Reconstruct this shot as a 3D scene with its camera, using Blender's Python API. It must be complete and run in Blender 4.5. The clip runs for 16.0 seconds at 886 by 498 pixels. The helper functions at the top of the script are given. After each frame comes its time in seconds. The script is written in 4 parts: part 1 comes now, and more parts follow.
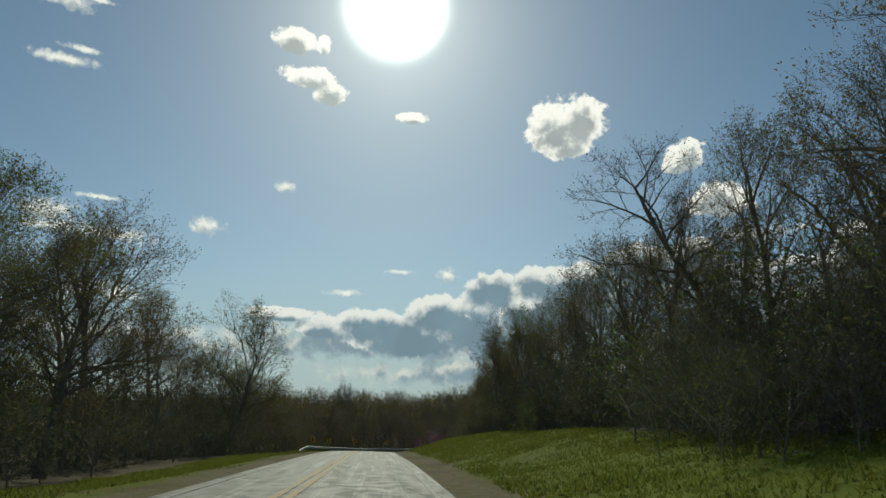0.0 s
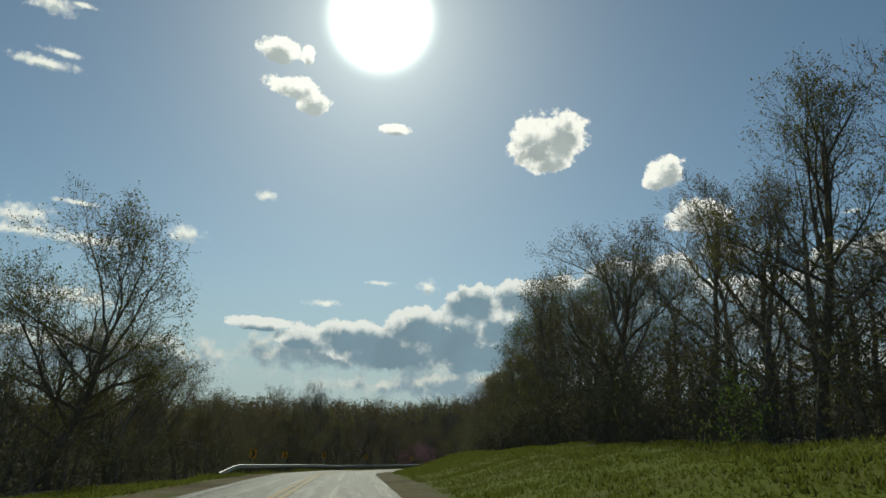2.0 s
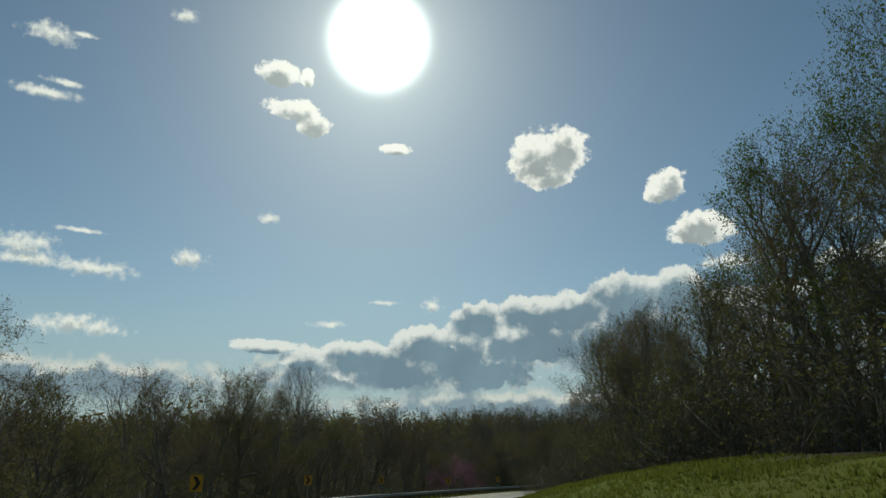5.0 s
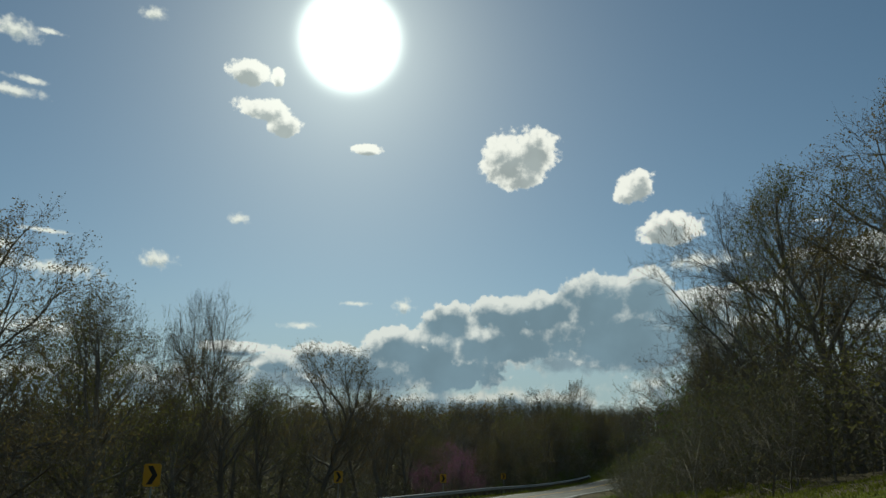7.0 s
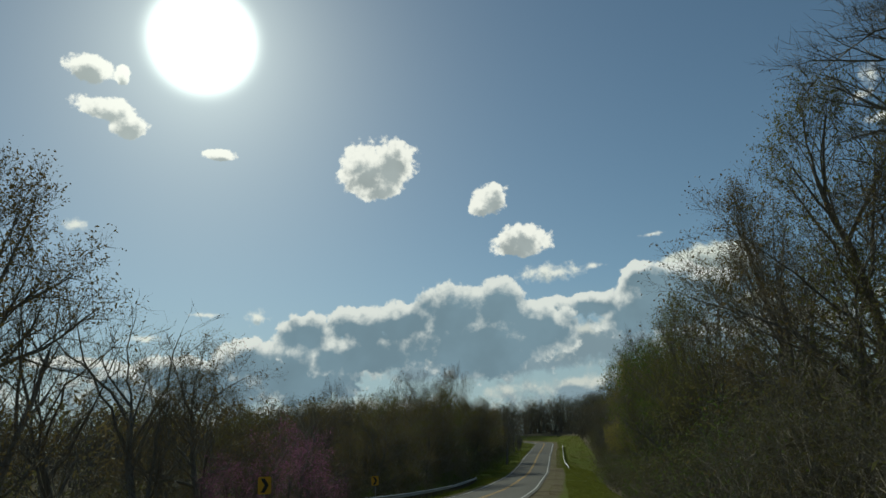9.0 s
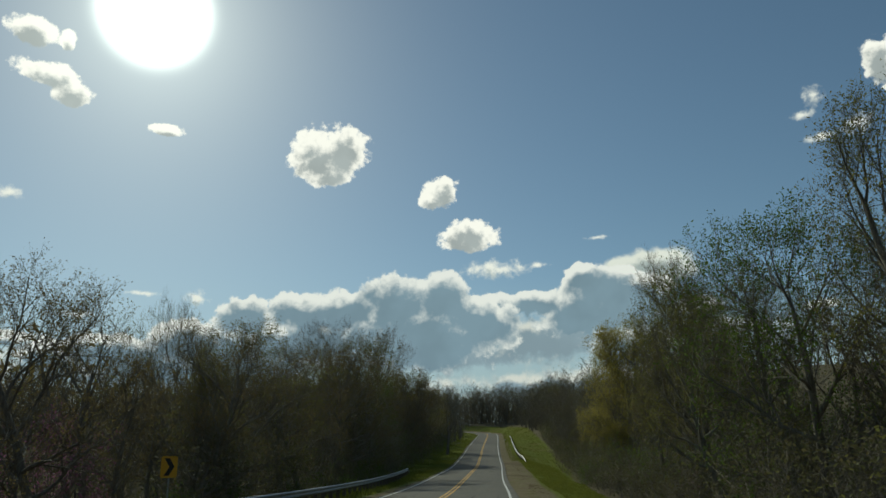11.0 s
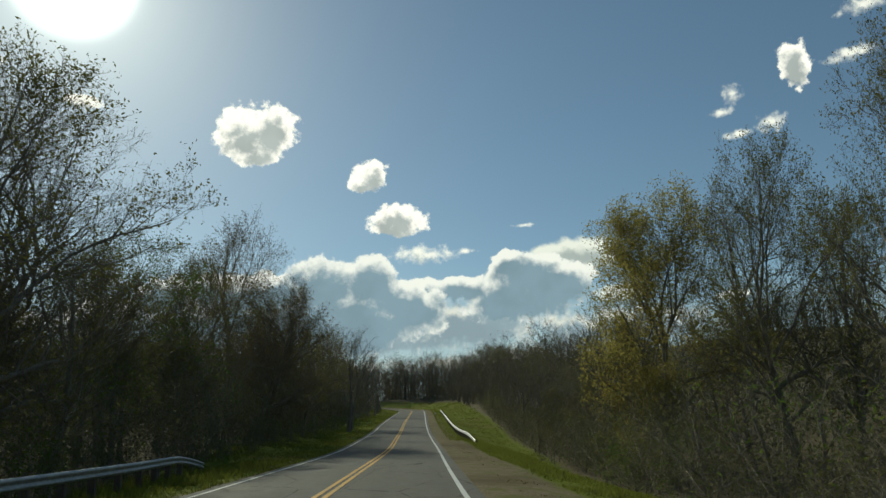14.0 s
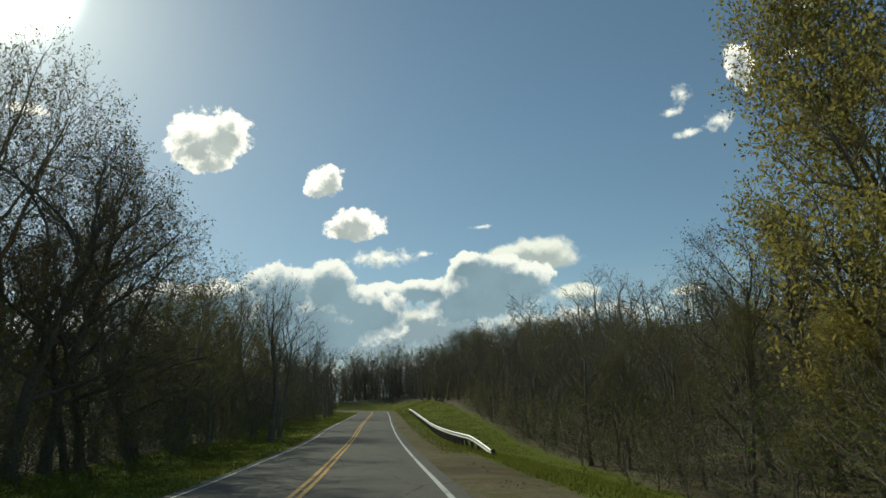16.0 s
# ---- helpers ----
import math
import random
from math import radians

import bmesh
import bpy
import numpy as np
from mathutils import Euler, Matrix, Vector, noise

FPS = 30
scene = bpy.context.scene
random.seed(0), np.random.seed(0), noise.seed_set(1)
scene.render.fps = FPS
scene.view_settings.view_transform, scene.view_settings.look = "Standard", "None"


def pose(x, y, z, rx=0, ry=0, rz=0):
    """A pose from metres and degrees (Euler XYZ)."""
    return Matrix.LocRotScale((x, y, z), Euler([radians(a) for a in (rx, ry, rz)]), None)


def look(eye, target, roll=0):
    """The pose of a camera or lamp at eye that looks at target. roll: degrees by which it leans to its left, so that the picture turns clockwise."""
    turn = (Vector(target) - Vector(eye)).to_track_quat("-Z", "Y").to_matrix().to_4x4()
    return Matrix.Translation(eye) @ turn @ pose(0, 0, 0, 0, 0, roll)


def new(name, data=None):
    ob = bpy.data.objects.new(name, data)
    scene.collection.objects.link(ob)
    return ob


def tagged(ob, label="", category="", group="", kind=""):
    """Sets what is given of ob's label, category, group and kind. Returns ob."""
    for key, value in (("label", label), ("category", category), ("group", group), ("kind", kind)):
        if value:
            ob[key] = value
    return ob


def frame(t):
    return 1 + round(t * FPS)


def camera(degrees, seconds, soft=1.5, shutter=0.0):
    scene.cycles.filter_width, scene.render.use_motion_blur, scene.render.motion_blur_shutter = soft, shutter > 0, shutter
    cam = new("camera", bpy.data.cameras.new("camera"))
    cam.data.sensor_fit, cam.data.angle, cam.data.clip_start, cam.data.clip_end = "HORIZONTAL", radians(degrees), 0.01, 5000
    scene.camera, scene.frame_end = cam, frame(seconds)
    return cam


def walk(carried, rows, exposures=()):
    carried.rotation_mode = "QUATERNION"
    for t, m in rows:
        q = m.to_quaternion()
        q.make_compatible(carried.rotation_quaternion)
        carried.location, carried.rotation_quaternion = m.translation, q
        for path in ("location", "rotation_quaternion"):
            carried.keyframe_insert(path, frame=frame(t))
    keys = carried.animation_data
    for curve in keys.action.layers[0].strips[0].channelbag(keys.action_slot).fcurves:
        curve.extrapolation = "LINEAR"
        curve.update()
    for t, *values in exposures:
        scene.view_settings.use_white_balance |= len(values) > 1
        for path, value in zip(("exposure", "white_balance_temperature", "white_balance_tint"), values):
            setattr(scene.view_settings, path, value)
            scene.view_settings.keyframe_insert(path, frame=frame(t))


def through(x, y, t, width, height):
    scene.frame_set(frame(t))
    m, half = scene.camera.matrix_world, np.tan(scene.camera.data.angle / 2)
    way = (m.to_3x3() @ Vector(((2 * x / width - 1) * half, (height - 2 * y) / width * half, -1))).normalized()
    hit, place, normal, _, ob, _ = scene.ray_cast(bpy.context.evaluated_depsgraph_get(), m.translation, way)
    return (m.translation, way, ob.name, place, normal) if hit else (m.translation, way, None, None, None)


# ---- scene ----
cam = camera(62.1, 16.0, soft=1.5)
walk(cam, [
    (0.0, pose(0.00, 0.00, 1.40, 104.86, -1.15, -0.59)),
    (0.5, pose(-0.65, 8.93, 1.46, 105.17, -1.54, -1.17)),
    (1.0, pose(-1.24, 17.75, 1.58, 105.40, -1.68, -1.80)),
    (1.5, pose(-1.92, 26.49, 1.65, 105.57, -1.66, -2.03)),
    (2.0, pose(-2.55, 35.50, 1.80, 105.83, -1.64, -2.25)),
    (2.5, pose(-3.20, 44.34, 1.88, 106.10, -1.82, -2.23)),
    (3.0, pose(-3.96, 53.14, 1.88, 106.22, -2.48, 0.74)),
    (3.5, pose(-4.69, 61.99, 1.92, 106.35, -2.39, 2.13)),
    (4.0, pose(-5.39, 70.54, 1.90, 106.86, -1.92, 1.63)),
    (4.5, pose(-6.02, 79.18, 1.91, 107.03, -1.24, 1.23)),
    (5.0, pose(-6.66, 87.75, 1.89, 107.24, -0.31, -1.61)),
    (7.5, pose(-7.60, 132.78, 1.34, 107.29, 0.74, -5.09)),
    (8.0, pose(-6.72, 141.76, 1.24, 107.43, 2.08, -10.06)),
    (8.5, pose(-5.46, 150.66, 1.08, 107.50, 2.82, -13.01)),
    (9.0, pose(-3.80, 159.49, 0.99, 107.74, 3.23, -14.42)),
    (11.5, pose(10.46, 203.10, 1.18, 106.57, 1.42, -20.84)),
    (12.0, pose(14.04, 211.88, 1.13, 105.99, 2.40, -22.60)),
    (12.5, pose(17.80, 220.70, 1.24, 105.49, 2.06, -23.28)),
    (13.0, pose(21.60, 229.46, 1.33, 105.38, 1.98, -23.67)),
    (13.5, pose(25.36, 238.13, 1.47, 105.41, 1.62, -24.15)),
    (14.0, pose(29.06, 246.76, 1.61, 105.63, 1.50, -25.07)),
    (14.5, pose(32.61, 255.26, 1.84, 105.86, 1.75, -26.30)),
    (15.0, pose(36.38, 264.00, 2.19, 105.65, 3.04, -26.65)),
    (15.5, pose(40.15, 272.71, 2.49, 105.57, 4.13, -27.02)),
    (16.0, pose(43.81, 281.20, 2.82, 105.74, 3.70, -27.82)),
], exposures=[(0.0, -0.37, 6560, -9), (3.5, -0.40, 6530, -9), (5.0, -0.49, 6450, -10), (9.0, -0.48, 6420, -10), (12.0, -0.27, 6650, -10), (14.0, -0.13, 6750, -10), (16.0, -0.07, 6800, -10)])

# ---------------------------------------------------------------- sky, clouds and sun
SUN_AZ, SUN_EL = -4.3, 32.9
# clouds: degrees right of north, degrees up, half width, half height
PUFFS = [(-12.6, 29.8, 1.55, 1.02), (-10.3, 29.7, 0.5, 0.74), (-11.5, 27.3, 2.16, 0.83), (-9.5, 26.3, 1.43, 0.93),
         (-2.6, 24.9, 1.3, 0.47), (9.5, 24.0, 2.38, 2.16), (11.4, 24.5, 2.09, 1.99), (10.3, 22.8, 2.39, 0.96),
         (19.6, 21.4, 1.4, 1.18), (19.0, 20.8, 1.14, 0.79), (22.0, 18.0, 2.17, 1.22), (21.5, 17.5, 2.26, 0.88),
         (53.8, 26.1, 1.08, 1.6)]
PUFFS_LOW = [(-12.6, 19.0, 0.83, 0.47), (24.0, 15.2, 2.67, 0.74), (27.2, 15.4, 0.84, 0.26), (-29.9, 29.4, 1.75, 0.73),
             (-27.8, 29.8, 0.97, 0.19), (-28.5, 26.4, 1.37, 0.26), (-29.7, 25.5, 2.29, 0.41), (-20.7, 32.6, 0.94, 0.53),
             (-29.2, 15.2, 1.83, 0.99), (-28.6, 14.2, 3.02, 0.5), (-24.6, 14.1, 2.7, 0.64), (-26.0, 16.6, 1.77, 0.2),
             (-18.2, 15.5, 1.42, 0.71), (-25.4, 10.0, 3.33, 0.78), (-3.1, 13.0, 1.31, 0.22), (0.7, 12.8, 0.88, 0.66),
             (-7.5, 11.2, 1.28, 0.3), (57.6, 25.8, 1.69, 0.52), (49.1, 25.0, 0.65, 0.8), (48.2, 23.8, 0.85, 0.32),
             (51.6, 22.5, 0.96, 0.71), (49.1, 22.1, 0.99, 0.36), (58.9, 28.7, 1.45, 0.57), (32.2, 17.2, 0.87, 0.18)]
LENS = [(36.4, 15.0, 3.01, 1.04), (37.6, 14.2, 2.35, 0.78), (34.1, 15.0, 1.74, 0.61), (39.1, 11.5, 1.94, 0.69),
        (47.3, 10.7, 1.32, 0.37)]
BANK_WEST = [(-12.1, 9.4, 2.89, 0.51), (-8.8, 8.5, 2.02, 0.8), (-4.8, 9.0, 2.84, 1.03), (0.5, 10.0, 2.79, 1.13),
             (4.7, 11.7, 2.01, 1.31), (-2.1, 7.9, 4.75, 1.28), (4.5, 8.6, 4.76, 2.15), (8.1, 12.0, 2.25, 0.95)]
BANK = [(4.5, 12.0, 1.95, 1.11), (8.7, 12.3, 2.68, 1.13), (12.0, 12.4, 2.18, 1.22), (15.9, 13.1, 2.45, 1.75),
        (19.5, 13.5, 1.92, 1.57), (22.9, 11.3, 2.49, 1.55), (8.6, 10.1, 5.15, 1.54), (17.9, 10.4, 6.5, 2.51)]
BANK_EAST = [(30.7, 14.6, 1.14, 0.83), (32.2, 13.7, 2.7, 1.23), (34.8, 12.9, 2.37, 1.3), (31.0, 11.8, 4.79, 1.75),
             (27.4, 12.7, 2.55, 0.7), (23.8, 12.5, 2.19, 0.88)]
BANK_LOW = [(18.0, 8.6, 9.0, 1.0), (27.5, 9.6, 5.0, 1.6), (-4.0, 7.6, 9.0, 1.3), (-26.0, 6.5, 12.0, 1.2), (6.0, 5.2, 12.0, 1.0),
            (30.0, 6.2, 12.0, 1.2), (39.0, 9.0, 6.0, 1.4)]


class Nodes:
    """A node tree and short ways to fill it."""
    def __init__(self, tree):
        self.tree = tree
        tree.nodes.clear()

    def add(self, kind, inputs=(), **props):
        n = self.tree.nodes.new(kind)
        for k, v in props.items():
            setattr(n, k, v)
        for k, v in (inputs.items() if isinstance(inputs, dict) else enumerate(inputs)):
            if v is None:
                continue
            if isinstance(v, bpy.types.NodeSocket):
                self.tree.links.new(v, n.inputs[k])
            else:
                n.inputs[k].default_value = v
        return n

    def math(self, op, a, b=None, c=None):
        return self.add("ShaderNodeMath", (a, b, c), operation=op).outputs[0]

    def step(self, x, a, b, lo=0.0, hi=1.0):
        return self.add("ShaderNodeMapRange", (x, a, b, lo, hi), interpolation_type="SMOOTHSTEP").outputs[0]

    def mix(self, fac, a, b, mode="MIX"):
        n = self.add("ShaderNodeMix", data_type="RGBA", blend_type=mode, clamp_factor=True)
        for k, v in ((0, fac), (6, a), (7, b)):
            if isinstance(v, bpy.types.NodeSocket):
                self.tree.links.new(v, n.inputs[k])
            else:
                n.inputs[k].default_value = v if k == 0 else (*v, 1)[:4]
        return n.outputs[2]

    def noise(self, vec, scale, detail=4, rough=0.5, warp=0.0):
        return self.add("ShaderNodeTexNoise", {"Vector": vec, "Scale": scale, "Detail": detail, "Roughness": rough,
                                               "Distortion": warp}).outputs[0]


def make_sky():
    world = bpy.data.worlds.new("sky")
    scene.world = world
    world.use_nodes = True
    n = Nodes(world.node_tree)
    sky = n.add("ShaderNodeTexSky", sky_type="NISHITA", sun_disc=False, sun_elevation=radians(SUN_EL),
                sun_rotation=radians(SUN_AZ), air_density=1.0, dust_density=0.35, ozone_density=2.0, altitude=250)
    way = n.add("ShaderNodeTexCoord").outputs["Generated"]
    air = n.mix(1.0, sky.outputs[0], (SKY_GAIN,) * 3, "MULTIPLY")

    def field(rows, grow_by, at):
        best = None
        for az, el, hw, hh in rows:
            a, e = radians(az), radians(el)
            c = (math.sin(a) * math.cos(e), math.cos(a) * math.cos(e), math.sin(e))
            m = n.add("ShaderNodeMapping", (at, c, (e, 0, -a), (radians(hw) * grow_by * REACH, 0.6, radians(hh) * grow_by * REACH)), vector_type="TEXTURE")
            d = n.add("ShaderNodeTexGradient", (m.outputs[0],), gradient_type="SPHERICAL").outputs[1]
            best = d if best is None else n.math("SMOOTH_MAX", best, d, 0.2)
        return best

    def cells(at, scale):
        return n.add("ShaderNodeTexVoronoi", {"Vector": at, "Scale": scale, "Detail": 1.5, "Roughness": 0.55, "Randomness": 1.0},
                     feature="F1", normalize=True).outputs["Distance"]

    def cloud(base, rows, grow_by, scale, lumpy, frayed, edge, toward, grey, shade, rim=None, patchy=0.5):
        """Heaps of rounded lumps, bright towards the sun above and grey where much cloud lies between."""
        def density(at):
            d = n.math("MULTIPLY_ADD", field(rows, grow_by, at), REACH, 1.0 - REACH)
            d = n.math("MULTIPLY_ADD", n.math("SUBTRACT", 0.36, cells(at, scale)), lumpy, d)
            return n.math("MULTIPLY_ADD", n.math("SUBTRACT", n.noise(at, scale * 2.2, 5, 0.6), 0.5), frayed, d)
        d = density(way)
        up = density(n.add("ShaderNodeMapping", (way, (0, 0, toward)), vector_type="POINT").outputs[0])
        patch = n.math("MULTIPLY", n.math("SUBTRACT", n.noise(way, scale * 0.7, 4, 0.55), 0.5), patchy)
        thick = n.step(n.math("ADD", up, patch), *shade)
        body = n.mix(n.step(n.noise(way, scale * 0.5, 3), 0.35, 0.68), grey, tuple(v * 1.16 for v in grey))
        return n.mix(n.step(d, 0.02, edge), base, n.mix(thick, rim or CLOUD_RIM, body))

    # pale haze low over the land
    height = n.add("ShaderNodeSeparateXYZ", (way,)).outputs[2]
    air = n.mix(n.step(height, 0.26, 0.04, 0.0, 0.85), air, (0.48, 0.55, 0.62))
    out = cloud(air, PUFFS, 1.02, 40, 0.9, 1.0, 0.26, 0.010, (0.47, 0.48, 0.52), (0.2, 0.8), patchy=1.5)
    out = cloud(out, PUFFS_LOW, 1.12, 44, 0.9, 1.9, 1.05, 0.008, (0.62, 0.63, 0.66), (0.35, 1.0), (1.16, 1.08, 1.06))
    out = cloud(out, LENS, 1.1, 34, 0.7, 0.7, 0.5, 0.012, (0.46, 0.49, 0.52), (0.1, 0.7), (0.98, 0.94, 0.92))
    out = cloud(out, BANK_LOW, 1.3, 24, 1.2, 1.3, 0.6, 0.010, (0.31, 0.38, 0.475), (0.05, 0.6), (0.86, 0.82, 0.82), 1.3)
    for rows in (BANK_EAST, BANK_WEST, BANK):
        out = cloud(out, rows, 1.12, 30, 1.1, 0.85, 0.2, 0.012, (0.245, 0.325, 0.425), (-0.12, 0.5), (1.06, 1.0, 1.02), 1.05)
    # the glare round the sun
    a, e = radians(SUN_AZ), radians(SUN_EL)
    to_sun = (math.sin(a) * math.cos(e), math.cos(a) * math.cos(e), math.sin(e))
    cosine = n.add("ShaderNodeVectorMath", (way, to_sun), operation="DOT_PRODUCT").outputs["Value"]
    angle = n.math("DEGREES", n.math("ARCCOSINE", n.math("MINIMUM", cosine, 1.0)))
    core = n.math("MULTIPLY", n.math("EXPONENT", n.math("MULTIPLY", n.math("POWER", n.math("DIVIDE", angle, 3.25), 4.5), -1.0)), 4.0)
    halo = n.math("MULTIPLY", n.math("EXPONENT", n.math("DIVIDE", angle, -4.0)), 0.85)
    glow = n.math("ADD", core, halo)
    tint = n.add("ShaderNodeVectorMath", ((1.0, 0.98, 0.94), glow), operation="MULTIPLY").outputs[0]
    out = n.mix(1.0, out, tint, "ADD")
    bg = n.add("ShaderNodeBackground", (out, 1.0))
    n.add("ShaderNodeOutputWorld", (bg.outputs[0],))
    lamp = bpy.data.lights.new("sun", "SUN")
    lamp.energy, lamp.angle, lamp.color = 3.0, radians(0.55), (1.0, 0.93, 0.82)
    ob = new("sun", lamp)
    ob.matrix_world = look(Vector(to_sun) * 400, (0, 0, 0))


SKY_GAIN = 0.082
REACH = 2.2          # how far round its clouds a field is told apart
CLOUD_RIM = (1.32, 1.20, 1.19)
make_sky()

# ---------------------------------------------------------------- materials
def material(name):
    m = bpy.data.materials.new(name)
    m.use_nodes = True
    return m, Nodes(m.node_tree)


def finish(n, colour, rough=0.8, bump=None, strength=0.3, distance=0.01, metallic=0.0, shader=None, gloss=0.5):
    b = n.add("ShaderNodeBsdfPrincipled", {"Base Color": colour, "Roughness": rough, "Metallic": metallic, "Specular IOR Level": gloss})
    if bump is not None:
        n.tree.links.new(n.add("ShaderNodeBump", {"Strength": strength, "Distance": distance, "Height": bump}).outputs[0],
                         b.inputs["Normal"])
    n.add("ShaderNodeOutputMaterial", (shader or b.outputs[0],))
    return b


def bark(name, dark, light):
    m, n = material(name)
    co = n.add("ShaderNodeTexCoord").outputs["Object"]
    ridges = n.noise(n.add("ShaderNodeMapping", (co, (0, 0, 0), (0, 0, 0), (9, 9, 1.6))).outputs[0], 2.0, 6, 0.65)
    blotch = n.noise(co, 0.8, 3)
    rnd = n.add("ShaderNodeObjectInfo").outputs["Random"]
    c = n.mix(n.step(ridges, 0.35, 0.65), dark, light)
    c = n.mix(n.math("MULTIPLY", n.step(blotch, 0.5, 0.75), 0.5), c, tuple(v * 1.5 for v in light))
    c = n.mix(n.math("MULTIPLY", rnd, 0.4), c, tuple(v * 0.5 for v in dark))
    finish(n, c, 0.9, ridges, 0.6, 0.03, gloss=0.15)
    return m


def leaf(name, one, two, through):
    """Thin young leaves that let some light through."""
    m, n = material(name)
    rnd = n.add("ShaderNodeObjectInfo").outputs["Random"]
    isl = n.add("ShaderNodeNewGeometry").outputs["Random Per Island"]
    c = n.mix(isl, one, two)
    c = n.mix(n.math("MULTIPLY", rnd, 0.5), c, tuple(v * 0.6 for v in one))
    b = n.add("ShaderNodeBsdfPrincipled", {"Base Color": c, "Roughness": 0.7, "Specular IOR Level": 0.12})
    t = n.add("ShaderNodeBsdfTranslucent", (c,))
    mix = n.add("ShaderNodeMixShader", (through, b.outputs[0], t.outputs[0]))
    n.add("ShaderNodeOutputMaterial", (mix.outputs[0],))
    return m


M_BARK = bark("bark", (0.13, 0.112, 0.088), (0.26, 0.228, 0.18))
M_BARK_GREY = bark("grey_bark", (0.17, 0.152, 0.125), (0.34, 0.31, 0.26))
M_TWIG = bark("twig_bark", (0.14, 0.115, 0.08), (0.26, 0.21, 0.15))
M_BUD_BROWN = leaf("russet_buds", (0.22, 0.155, 0.07), (0.17, 0.15, 0.06), 0.45)
M_BUD_OLIVE = leaf("olive_buds", (0.21, 0.19, 0.06), (0.15, 0.155, 0.05), 0.5)
M_LEAF_GOLD = leaf("golden_green_leaves", (0.40, 0.325, 0.09), (0.27, 0.255, 0.075), 0.62)
M_LEAF_GREEN = leaf("fresh_green_leaves", (0.14, 0.20, 0.035), (0.09, 0.14, 0.03), 0.5)
M_LEAF_DARK = leaf("thicket_leaves", (0.115, 0.12, 0.05), (0.125, 0.105, 0.052), 0.45)
M_PINK = leaf("redbud_blossom", (0.36, 0.16, 0.25), (0.27, 0.11, 0.19), 0.5)
M_GRASS_BLADE = leaf("grass_blades", (0.155, 0.175, 0.03), (0.20, 0.205, 0.042), 0.5)
M_STRAW = leaf("dry_grass", (0.26, 0.20, 0.10), (0.18, 0.14, 0.07), 0.3)


def make_ground():
    m, n = material("ground")
    co = n.add("ShaderNodeTexCoord").outputs["Object"]
    zone = n.add("ShaderNodeAttribute", attribute_name="zone").outputs["Color"]
    sep = n.add("ShaderNodeSeparateColor", (zone,))
    big, mid, small = n.noise(co, 0.12, 4), n.noise(co, 1.1, 5, 0.6), n.noise(co, 14, 5, 0.65)
    lush = n.mix(n.step(mid, 0.3, 0.7), (0.13, 0.16, 0.022), (0.165, 0.185, 0.03))
    lush = n.mix(n.step(big, 0.52, 0.68), lush, (0.16, 0.145, 0.04))
    lush = n.mix(n.step(small, 0.45, 0.75), lush, (0.10, 0.115, 0.022))
    litter = n.mix(n.step(small, 0.35, 0.7), (0.12, 0.10, 0.062), (0.20, 0.165, 0.105))
    litter = n.mix(n.step(mid, 0.55, 0.75), litter, (0.075, 0.095, 0.032))
    gravel = n.mix(n.step(small, 0.4, 0.62), (0.15, 0.115, 0.07), (0.26, 0.21, 0.14))
    gravel = n.mix(n.step(mid, 0.46, 0.62), gravel, (0.15, 0.145, 0.055))
    gravel = n.mix(n.step(big, 0.5, 0.65), gravel, (0.13, 0.10, 0.06))
    rough_edge = n.math("MULTIPLY_ADD", n.math("SUBTRACT", mid, 0.5), 1.1, sep.outputs[0])
    rough_edge2 = n.math("MULTIPLY_ADD", n.math("SUBTRACT", mid, 0.5), 1.0, sep.outputs[1])
    c = n.mix(n.step(rough_edge, 0.35, 0.65), litter, lush)
    c = n.mix(n.step(rough_edge2, 0.35, 0.7), c, gravel)
    finish(n, c, 0.95, n.math("ADD", small, mid), 0.6, 0.05, gloss=0.03)
    return m


